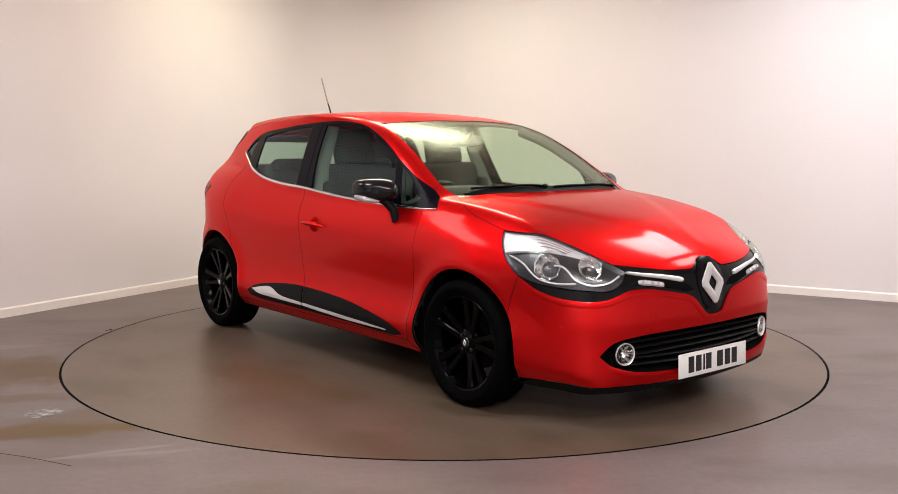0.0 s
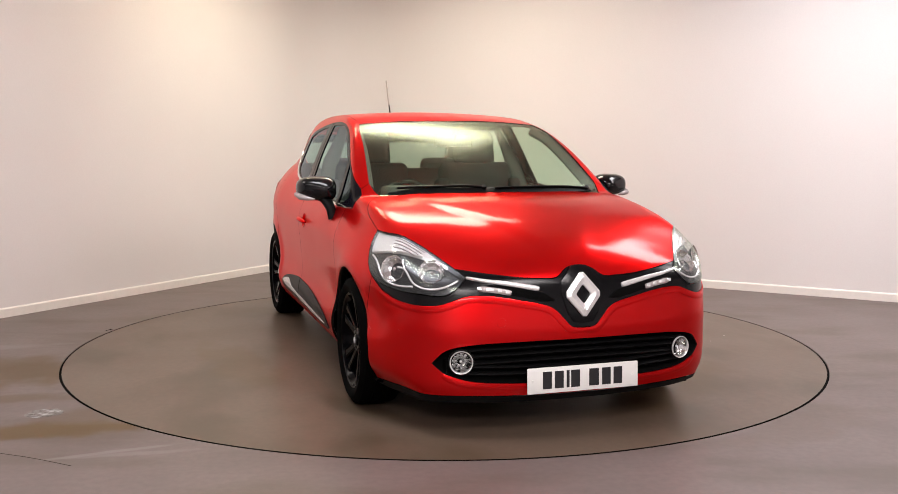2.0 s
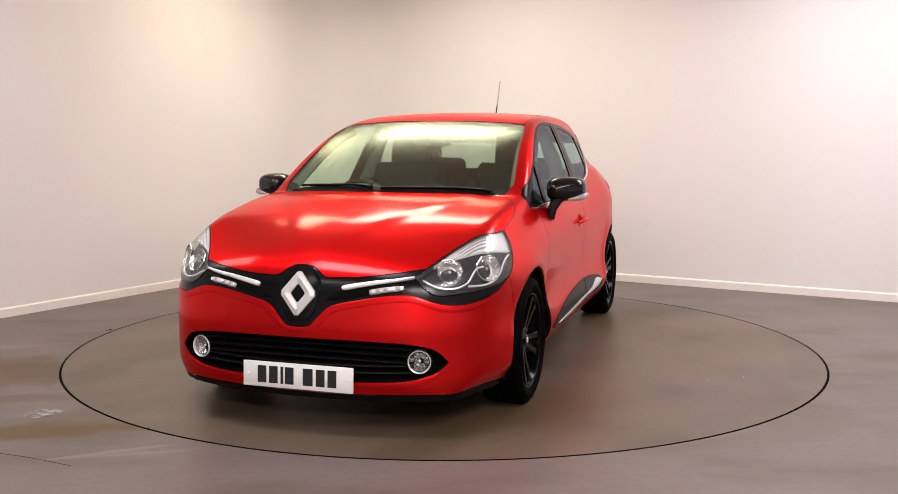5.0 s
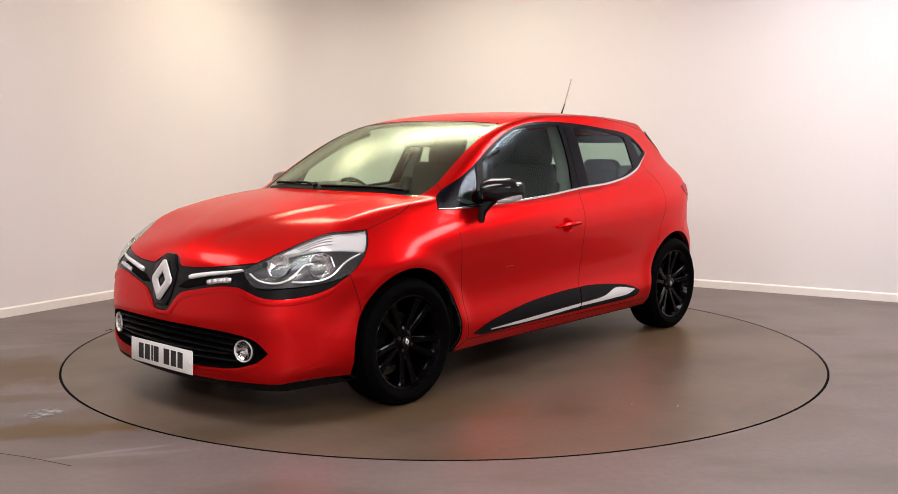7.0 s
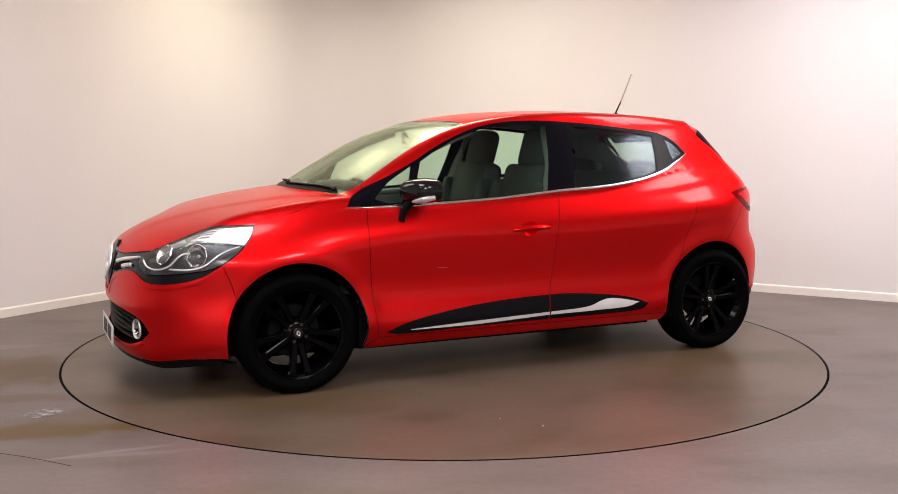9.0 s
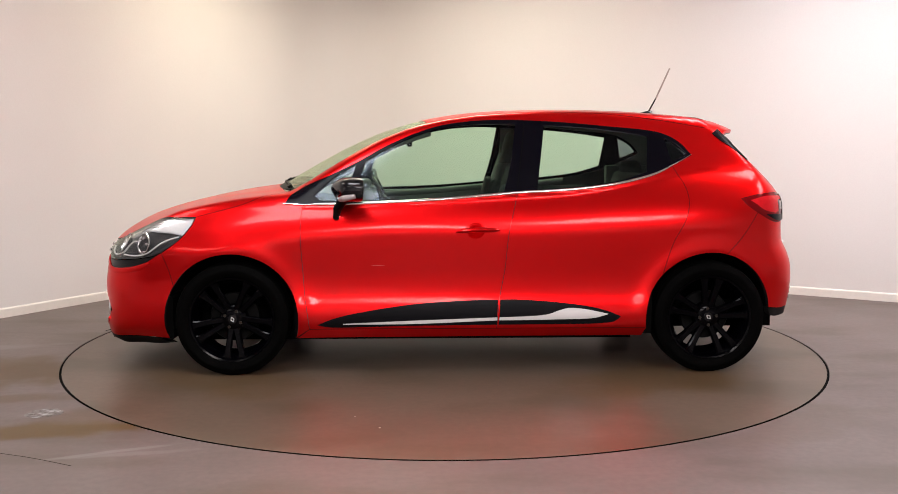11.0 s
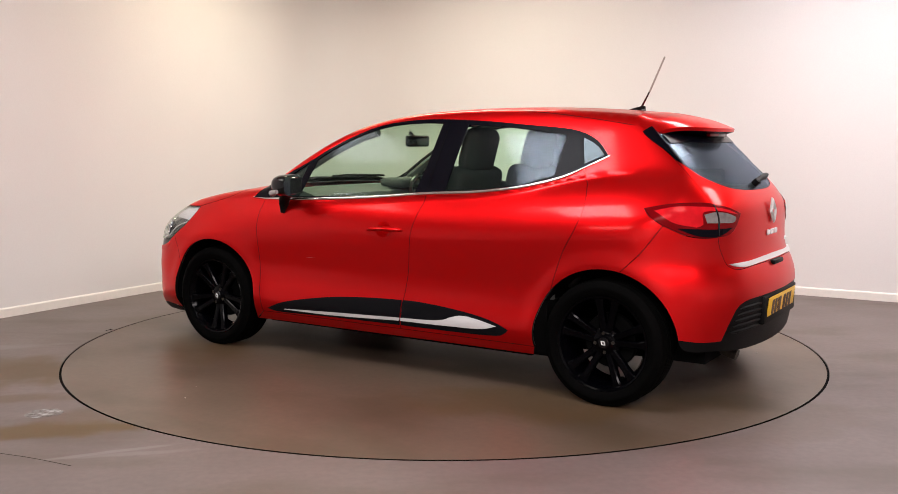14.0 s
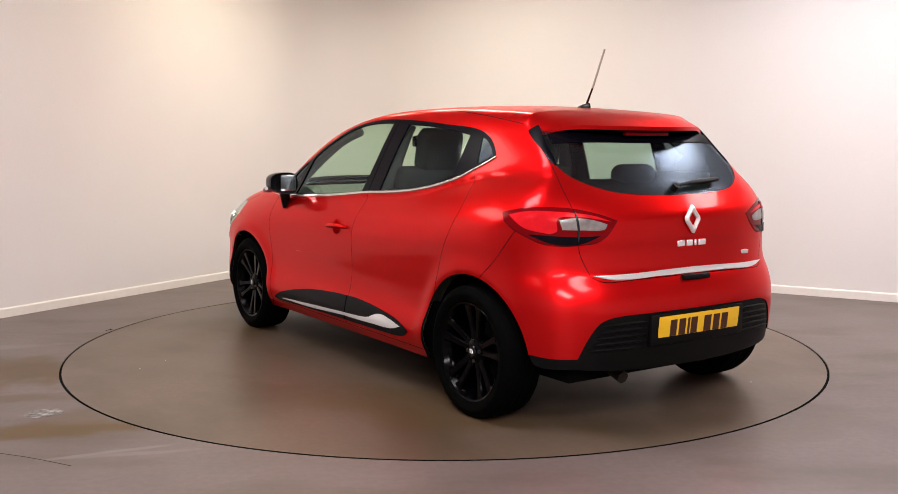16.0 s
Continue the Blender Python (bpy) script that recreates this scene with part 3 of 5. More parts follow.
def skin(name, outer, way, mat, parent, holes=(), halves="pair", step=0.024, label="", **kw):
    """A panel of the outer form. halves: pair = one on each side; whole = the outline's half and its mirror image in one piece; one = as it is."""
    P, F = fill(outer, list(holes), way, step)
    out = []
    if halves == "whole":
        Q, G = mirrored(P, F)
        mid = np.abs(P[:, 1]) < 1e-3
        P[mid, 1] = 0
        remap = np.where(mid, np.arange(len(P)), np.cumsum(~mid) - 1 + len(P))
        F = np.vstack([F, remap[G]])
        P = np.vstack([P, Q[~mid]])
        sets = [(P, F)]
    elif halves == "pair":
        sets = [(P, F), mirrored(P, F)]
    else:
        sets = [(P, F)]
    for p, f in sets:
        ob = new(name, skin_mesh(name, p, f, mat, **kw))
        ob.parent = parent
        if label:
            ob["label"] = label
        out.append(ob)
    return out


def beading(name, line, width, depth, mat, parent, both=True, label="", out=0.0, taper=0.15):
    """A slim strip laid along a line on the form, slightly domed."""
    L = np.array(line)
    made = []
    for s in ((1, -1) if both else (1,)):
        Q = L * np.array((1, s, 1))
        N = unit(slope(Q))
        bm = bmesh.new()
        rows = []
        n = len(Q)
        for i in range(n):
            t = unit(Q[min(i + 1, n - 1)] - Q[max(i - 1, 0)])
            w = unit(np.cross(N[i], t))
            k = min(1.0, taper + min(i, n - 1 - i) / (0.12 * n + 1))
            h = (width[i] if hasattr(width, "__len__") else width) * 0.5 * k
            rows.append([bm.verts.new(Q[i] + N[i] * (out + dz) + w * dw * h) for dw, dz in ((-1, -0.004), (-1, depth * 0.5), (-0.5, depth), (0.5, depth), (1, depth * 0.5), (1, -0.004))])
        for a, b in zip(rows, rows[1:]):
            for k in range(5):
                bm.faces.new((a[k], a[k + 1], b[k + 1], b[k]))
        bm.faces.new(rows[0])
        bm.faces.new(rows[-1][::-1])
        made.append(part(name, bm, mat, parent, label, smooth=60))
    return made

# ---------------------------------------------------------------- the car

car = new("hatchback_car")
tagged(car, "glossy metallic red five-door hatchback with black alloy wheels on the turntable", "car")


def arc(cx, a0, a1, r=0.356, r1=None):
    """Part of a wheel opening, from angle a0 to a1 in degrees (0 forward, 90 up)."""
    A = np.radians(np.linspace(a0, a1, 40))
    r = np.linspace(r, r1 or r, 40)
    p = np.stack([cx + r * np.cos(A), np.full(40, 0.85), HUB_Z + r * np.sin(A)], 1)
    return meet(p + np.array((0, 0.6, 0)), np.array((0, -1.0, 0)), 1.2)[0]


# lines that panels share
HOOD_FRONT = edge((2.033, 0, 0.728), (2.038, 0.038, 0.724), (2.047, 0.066, 0.712), (2.066, 0.110, 0.683), (2.062, 0.17, 0.681), (2.049, 0.269, 0.685), (1.999, 0.418, 0.697), (1.940, 0.522, 0.703))
HOOD_LAMP = edge((1.940, 0.522, 0.703), (1.777, 0.605, 0.765), (1.636, 0.688, 0.816), (1.490, 0.748, 0.852))
HOOD_SIDE = edge((1.490, 0.748, 0.852), (1.349, 0.738, 0.883), (1.25, 0.726, 0.905), (1.15, 0.697, 0.93), (1.06, 0.655, 0.958), (1.02, 0.615, 0.974))
HOOD_REAR = edge((1.02, 0.615, 0.974), (1.07, 0.42, 0.99), (1.11, 0.2, 0.985), (1.12, 0, 0.985))
LAMP_TIP = edge((1.940, 0.522, 0.703), (1.990, 0.488, 0.680))
LAMP_LOW = edge((1.990, 0.488, 0.680), (2.006, 0.53, 0.645), (2.002, 0.575, 0.617), (1.985, 0.615, 0.611), (1.945, 0.672, 0.615), (1.877, 0.740, 0.621), (1.80, 0.783, 0.630), (1.732, 0.812, 0.642), (1.665, 0.827, 0.665))
LAMP_BACK = edge((1.665, 0.827, 0.665), (1.60, 0.825, 0.712), (1.545, 0.808, 0.763), (1.505, 0.775, 0.815), (1.490, 0.748, 0.852))
BUMPER_TOP = edge((2.114, 0, 0.470), (2.113, 0.063, 0.477), (2.107, 0.099, 0.512), (2.097, 0.147, 0.558), (2.081, 0.267, 0.589), (2.053, 0.414, 0.612), (2.03, 0.50, 0.610), (2.010, 0.56, 0.588), (1.99, 0.617, 0.572), (1.921, 0.713, 0.571), (1.788, 0.793, 0.598), (1.665, 0.827, 0.665))
ARCH_F1 = arc(AXLE, -17, 31)                    # bumper part of the front opening, upwards
ARCH_F2 = arc(AXLE, 31, 197)                    # wing part, over the top and down behind
BUMPER_SEAM = edge(tuple(LAMP_BACK[0]), (1.63, 0.832, 0.58), tuple(ARCH_F1[-1]))
LIP = edge(tuple(ARCH_F1[0]), (1.75, 0.78, 0.190), (1.88, 0.72, 0.190), (2.0, 0.60, 0.190), (2.045, 0.5, 0.189), (2.081, 0.282, 0.186), (2.10, 0, 0.186))
GRILLE_TOP = edge((2.114, 0, 0.421), (2.098, 0.267, 0.419), (2.058, 0.488, 0.408), (2.022, 0.59, 0.383), (1.995, 0.645, 0.330))
GRILLE_LOW = edge((1.995, 0.645, 0.330), (2.02, 0.59, 0.286), (2.045, 0.52, 0.260), (2.068, 0.44, 0.248), (2.095, 0.269, 0.240), (2.112, 0, 0.244))
S0, DOOR_TOP = (0.885, 0.64, 1.026), (0.905, 0.686, 0.998)
SCREEN_LOW = edge((1.02, 0.615, 0.974), (0.95, 0.632, 1.0), S0)
SCREEN_SIDE = edge(S0, (0.719, 0.615, 1.127), (0.535, 0.590, 1.231), (0.357, 0.570, 1.306), (0.245, 0.545, 1.345))
SCREEN_TOP = edge((0.245, 0.545, 1.345), (0.255, 0.387, 1.365), (0.281, 0, 1.37))
ROOF_SIDE = edge((0.245, 0.545, 1.345), (0.0, 0.533, 1.38), (-0.5, 0.530, 1.40), (-1.0, 0.535, 1.37), (-1.357, 0.535, 1.327))
DLO_NOSE = edge((1.018, 0.757, 0.914), (0.963, 0.700, 0.960), DOOR_TOP)
DLO_UP = edge(DOOR_TOP, (0.788, 0.693, 1.058), (0.601, 0.676, 1.155), (0.508, 0.656, 1.208), (0.352, 0.626, 1.281), (0.195, 0.600, 1.335), (0.037, 0.587, 1.362), (-0.153, 0.583, 1.374), (-0.438, 0.588, 1.367), (-0.753, 0.594, 1.342), (-1.06, 0.590, 1.305), (-1.162, 0.605, 1.255), (-1.228, 0.630, 1.184))
BELT_1 = edge((1.018, 0.757, 0.914), (0.91, 0.77, 0.913))
BELT_2 = edge((0.91, 0.77, 0.913), (0.590, 0.781, 0.923), (0.188, 0.779, 0.943), (-0.245, 0.763, 0.979))
BELT_3 = edge((-0.245, 0.763, 0.979), (-0.585, 0.751, 0.999), (-0.833, 0.730, 1.033), (-1.024, 0.695, 1.084), (-1.112, 0.668, 1.125))
BELT_4 = edge((-1.112, 0.668, 1.125), (-1.17, 0.65, 1.153), (-1.228, 0.630, 1.184))
A_SEAM = edge(DOOR_TOP, S0)
SEAM_1 = edge((0.91, 0.77, 0.913), (0.922, 0.808, 0.846), (0.923, 0.840, 0.756), (0.913, 0.831, 0.569), (0.896, 0.854, 0.385), (0.880, 0.838, 0.252))
SEAM_2 = edge((-0.245, 0.763, 0.979), (-0.219, 0.804, 0.881), (-0.191, 0.841, 0.761), (-0.172, 0.828, 0.574), (-0.142, 0.839, 0.404), (-0.127, 0.838, 0.252))
ARCH_R1 = arc(-AXLE, 197, 103.5)                # bumper part, from behind upwards
ARCH_R2 = arc(-AXLE, 103.5, 41)
ARCH_R3 = arc(-AXLE, 41, -10)
SEAM_3 = edge((-1.112, 0.668, 1.125), (-1.155, 0.726, 1.049), (-1.174, 0.806, 0.945), (-1.148, 0.846, 0.841), (-1.085, 0.846, 0.719), tuple(ARCH_R2[-1]))
DOOR_LOW_F = edge((0.880, 0.838, 0.252), (-0.127, 0.838, 0.252))
DOOR_LOW_R = edge((-0.127, 0.838, 0.252), tuple(ARCH_R3[-1] + (0, 0, 0.012)))
SILL_LOW = edge((0.950, 0.808, 0.196), (-0.925, 0.812, 0.206))
GATE_1 = edge((-1.357, 0.535, 1.327), (-1.423, 0.556, 1.266), (-1.54, 0.576, 1.172))
GATE_2 = edge((-1.54, 0.576, 1.172), (-1.60, 0.588, 1.12), (-1.672, 0.601, 1.041), (-1.727, 0.601, 0.972))
TAIL_UP1 = edge((-1.47, 0.785, 0.955), (-1.55, 0.755, 0.968), (-1.636, 0.705, 0.975), (-1.727, 0.601, 0.972))
TAIL_UP2 = edge((-1.727, 0.601, 0.972), (-1.78, 0.50, 0.948), (-1.810, 0.417, 0.919))
TAIL_IN = edge((-1.810, 0.417, 0.919), (-1.806, 0.46, 0.865), (-1.794, 0.51, 0.829), (-1.762, 0.595, 0.817))
TAIL_LOW1 = edge((-1.762, 0.595, 0.817), (-1.72, 0.66, 0.815), (-1.664, 0.715, 0.824), (-1.56, 0.775, 0.873))
TAIL_LOW2 = edge((-1.56, 0.775, 0.873), (-1.50, 0.79, 0.915), (-1.47, 0.785, 0.955))
REAR_SEAM = edge((-1.56, 0.775, 0.873), (-1.475, 0.817, 0.749), tuple(ARCH_R2[0]))
GATE_3 = edge((-1.762, 0.595, 0.817), (-1.767, 0.585, 0.77), (-1.796, 0.548, 0.680))
GATE_LOW = edge((-1.796, 0.548, 0.680), (-1.822, 0.50, 0.660), (-1.86, 0.30, 0.666), (-1.886, 0, 0.673))
GLASS_LOW = edge((-1.54, 0.576, 1.172), (-1.642, 0.528, 1.100), (-1.726, 0.403, 1.045), (-1.764, 0.268, 1.026), (-1.782, 0.107, 1.019), (-1.785, 0, 1.018))
BLACK_TOP = edge((-1.912, 0, 0.520), (-1.901, 0.285, 0.518), (-1.866, 0.49, 0.508), (-1.850, 0.545, 0.485), (-1.831, 0.584, 0.430), (-1.801, 0.622, 0.335))
REAR_LOW = edge((-1.801, 0.622, 0.335), (-1.723, 0.707, 0.335), tuple(arc(-AXLE, 173, 172, 0.352)[0]))
ARCH_R1 = arc(-AXLE, 173, 103.5, 0.352, 0.356)


def mid(a, b, n=20):
    return snap(straight([a, b], np.linalg.norm(np.array(a) - np.array(b)) / n))


def centre(z0, z1, end):
    """A line in the car's middle plane, on the nose (end 1) or the tail (end -1)."""
    z = np.linspace(z0, z1, 22)
    p = np.stack([np.full(22, 2.6 * end), np.zeros(22), z], 1)
    return meet(p, np.array((-1.0 * end, 0, 0)), 2.0)[0]


def top_line(x0, x1):
    x = np.linspace(x0, x1, 60)
    return meet(np.stack([x, 0 * x, 0 * x + 1.9], 1), np.array((0, 0, -1.0)), 1.4)[0]


def rev(a):
    return a[::-1]


def build_body():
    # bonnet
    skin("bonnet", ring(HOOD_FRONT, HOOD_LAMP, HOOD_SIDE, HOOD_REAR, top_line(1.12, 2.033)), (0.55, 0, 0.85), RED, car, halves="whole", label="metallic red bonnet")
    # nose
    skin("front_bumper", ring(BUMPER_TOP, BUMPER_SEAM, rev(ARCH_F1), LIP, centre(0.19, 0.242, 1), rev(GRILLE_LOW), rev(GRILLE_TOP), centre(0.423, 0.468, 1)),
         (0.80, 0.58, 0.05), RED, car, halves="whole", flange=0.02, label="red front bumper with stone chips")
    skin("upper_grille", ring(HOOD_FRONT, LAMP_TIP, LAMP_LOW, rev(BUMPER_TOP), centre(0.472, 0.726, 1)), (0.86, 0.45, 0.2), GRILLEBLACK, car, halves="whole", offset=-0.004, label="gloss black grille band")
    # wings, doors, sides
    skin("front_wing", ring(rev(LAMP_BACK), BUMPER_SEAM, ARCH_F2, edge(tuple(ARCH_F2[-1]), tuple(SEAM_1[-1])), rev(SEAM_1), rev(BELT_1), DLO_NOSE, A_SEAM, rev(SCREEN_LOW), rev(HOOD_SIDE)),
         (0.15, 0.85, 0.5), RED, car)
    dish = snap([(-0.014 + 0.043 * math.cos(a), 0.84, 0.781 + 0.036 * math.sin(a)) for a in np.linspace(0, 2 * math.pi, 28, endpoint=False)])
    skin("front_door", ring(BELT_2, SEAM_2, rev(DOOR_LOW_F), rev(SEAM_1)), (0, 1, 0.12), RED, car, holes=[dish], gap=0.0017, step=0.014)
    skin("rear_door", ring(BELT_3, SEAM_3, ARCH_R3[:-2], rev(DOOR_LOW_R), rev(SEAM_2)), (-0.05, 1, 0.12), RED, car, step=0.014)
    skin("rear_quarter", ring(rev(A_SEAM), DLO_UP, rev(BELT_4), SEAM_3, rev(ARCH_R2), rev(REAR_SEAM), TAIL_LOW2, TAIL_UP1, rev(GATE_2), rev(GATE_1), rev(ROOF_SIDE), rev(SCREEN_SIDE)),
         (-0.18, 0.88, 0.45), RED, car, step=0.017, label="red roof rail and rear wing")
    skin("pillar_lining", ring(rev(A_SEAM), DLO_UP, rev(BELT_4), SEAM_3[:12], edge(tuple(SEAM_3[11]), (-1.40, 0.80, 0.93), (-1.47, 0.785, 0.955)), TAIL_UP1, rev(GATE_2), rev(GATE_1), rev(ROOF_SIDE), rev(SCREEN_SIDE)),
         (-0.18, 0.88, 0.45), LINING, car, offset=-0.0125, flange=0, gap=0.0, step=0.04, label="grey inner pillar lining")
    for outline, way in ((ring(BELT_2, SEAM_2, rev(DOOR_LOW_F), rev(SEAM_1)), (0, 1, 0.12)), (ring(BELT_3, SEAM_3, ARCH_R3[:-2], rev(DOOR_LOW_R), rev(SEAM_2)), (-0.05, 1, 0.12)),
                         (ring(rev(LAMP_BACK), BUMPER_SEAM, ARCH_F2, edge(tuple(ARCH_F2[-1]), tuple(SEAM_1[-1])), rev(SEAM_1), rev(BELT_1), DLO_NOSE, A_SEAM, rev(SCREEN_LOW), rev(HOOD_SIDE)), (0.15, 0.85, 0.5))):
        skin("inner_panel", outline, way, DASH, car, offset=-0.0128, flange=0, gap=0.0, step=0.05, label="dark inner panel")
    skin("sill", ring(DOOR_LOW_F, DOOR_LOW_R, edge(tuple(DOOR_LOW_R[-1]), (-0.925, 0.812, 0.206)), rev(SILL_LOW), edge((0.950, 0.808, 0.196), tuple(DOOR_LOW_F[0]))), (0, 1, -0.1), RED, car, step=0.02, flange=0.02)
    # roof and glass
    skin("roof", ring(SCREEN_TOP, top_line(0.281, -1.30), snap(straight([(-1.30, 0, 1.4), (-1.33, 0.535, 1.33)], 0.02)), rev(ROOF_SIDE)[2:]), (0, 0, 1), RED, car, halves="whole", step=0.035)
    skin("windscreen", ring(rev(SCREEN_TOP), rev(SCREEN_SIDE), rev(SCREEN_LOW), HOOD_REAR, top_line(1.12, 0.281)), (0.6, 0, 0.8), SCREEN, car, halves="whole", step=0.04, offset=-0.003, flange=0, label="greenish windscreen reflecting the ceiling lights")
    # tailgate, rear bumper
    skin("tailgate", ring(GATE_2, TAIL_UP2, TAIL_IN, GATE_3, GATE_LOW, centre(0.675, 1.016, -1), rev(GLASS_LOW)), (-0.9, 0, 0.3), RED, car, halves="whole")
    skin("tailgate_lining", ring(GATE_2, TAIL_UP2, TAIL_IN, GATE_3, GATE_LOW, centre(0.675, 1.016, -1), rev(GLASS_LOW)), (-0.9, 0, 0.3), DASH, car, halves="whole", offset=-0.018, flange=0, gap=0.006, step=0.05)
    skin("rear_window", ring(GATE_1[3:], GLASS_LOW, rev(np.array([p for p in meet(np.stack([np.full(24, -2.6), np.zeros(24), np.linspace(1.29, 1.02, 24)], 1), np.array((1.0, 0, 0)), 2.0)[0]])), snap(spline([(-1.51, 0, 1.29), (-1.47, 0.3, 1.29), tuple(GATE_1[3])], 0.02))),
         (-0.7, 0, 0.7), REARGLASS, car, halves="whole", flange=0, offset=-0.002, label="dark tinted rear window")
    skin("rear_bumper", ring(GATE_LOW, centre(0.671, 0.522, -1), BLACK_TOP, REAR_LOW, ARCH_R1, rev(REAR_SEAM), rev(TAIL_LOW1), GATE_3), (-0.78, 0.62, 0.05), RED, car, halves="whole", flange=0.02)
    low = edge(tuple(REAR_LOW[-1]), (-1.66, 0.745, 0.300), (-1.79, 0.62, 0.285), (-1.86, 0.40, 0.268), (-1.89, 0, 0.262))
    skin("rear_valance", ring(BLACK_TOP, REAR_LOW, low, centre(0.264, 0.518, -1)), (-0.85, 0.5, 0.0), PLASTIC, car, halves="whole", flange=0.03, offset=-0.006, label="black ribbed plastic lower rear bumper")
    lip2 = edge(tuple(LIP[0]), (1.75, 0.77, 0.172), (1.88, 0.71, 0.170), (2.0, 0.59, 0.168), (2.07, 0.3, 0.166), (2.09, 0, 0.166))
    skin("front_lip", ring(LIP, rev(centre(0.168, 0.185, 1)), rev(lip2)), (0.8, 0.58, -0.2), PLASTIC, car, halves="whole", step=0.012, flange=0.05, inward=(0.6, 0, 0.3))


build_body()


def build_windows():
    dlo = ring(DLO_NOSE, DLO_UP, rev(BELT_4), rev(BELT_3), rev(BELT_2), rev(BELT_1))
    vent = ring(edge((0.86, 0.737, 0.955), (0.755, 0.69, 1.045), (0.63, 0.665, 1.12)), edge((0.63, 0.665, 1.12), (0.665, 0.715, 1.03), (0.715, 0.765, 0.937)), edge((0.715, 0.765, 0.937), (0.80, 0.76, 0.935), (0.86, 0.737, 0.955)))
    front = ring(edge((0.655, 0.770, 0.936), (0.62, 0.729, 1.03), (0.575, 0.67, 1.145)), edge((0.575, 0.67, 1.145), (0.48, 0.65, 1.200), (0.34, 0.62, 1.266), (0.19, 0.60, 1.318), (0.04, 0.59, 1.344), (-0.15, 0.59, 1.355), (-0.245, 0.598, 1.355)),
                 edge((-0.245, 0.598, 1.355), (-0.213, 0.70, 1.15), (-0.170, 0.765, 0.986)), edge((-0.170, 0.765, 0.986), (0.188, 0.775, 0.956), (0.655, 0.770, 0.936)))
    rear = ring(edge((-0.405, 0.602, 1.348), (-0.60, 0.60, 1.335), (-0.80, 0.605, 1.315), (-0.985, 0.605, 1.287)), edge((-0.985, 0.605, 1.287), (-0.975, 0.66, 1.18), (-0.965, 0.695, 1.092)), edge((-0.965, 0.695, 1.092), (-0.803, 0.726, 1.044), (-0.585, 0.746, 1.014), (-0.352, 0.756, 0.998)),
                edge((-0.352, 0.756, 0.998), (-0.38, 0.68, 1.18), (-0.405, 0.602, 1.348)))
    quarter = ring(edge((-1.075, 0.60, 1.280), (-1.15, 0.612, 1.243), (-1.200, 0.63, 1.192)), edge((-1.200, 0.63, 1.192), (-1.108, 0.66, 1.150)), edge((-1.108, 0.66, 1.150), (-1.075, 0.60, 1.280)))
    holes = [vent, front, rear, quarter]
    skin("window_surround", dlo, (0, 0.9, 0.4), PILLAR, car, holes=holes, step=0.03, offset=0.001, flange=0.01, gap=0.0005, label="gloss black window frames and pillars")
    for name, outline in (("quarter_light", vent), ("front_door_window", front), ("rear_door_window", rear), ("rear_quarter_window", quarter)):
        skin(name, outline, (0, 0.9, 0.4), DARKGLASS if name.startswith("rear_q") else GLASS, car, step=0.05, offset=-0.004, flange=0, gap=0)
    beading("chrome_beltline", np.vstack([BELT_1[:-1], BELT_2[:-1], BELT_3[:-1], BELT_4]) + (0, 0, 0.003), 0.016, 0.006, CHROME, car, label="bright chrome strip under the windows")
    # gap between the doors carried up the pillar
    beading("pillar_gap", edge((-0.24, 0.763, 0.985), (-0.27, 0.68, 1.18), (-0.295, 0.585, 1.372)), 0.006, 0.0008, INNER, car, out=0.001)


build_windows()


# ---------------------------------------------------------------- wheels


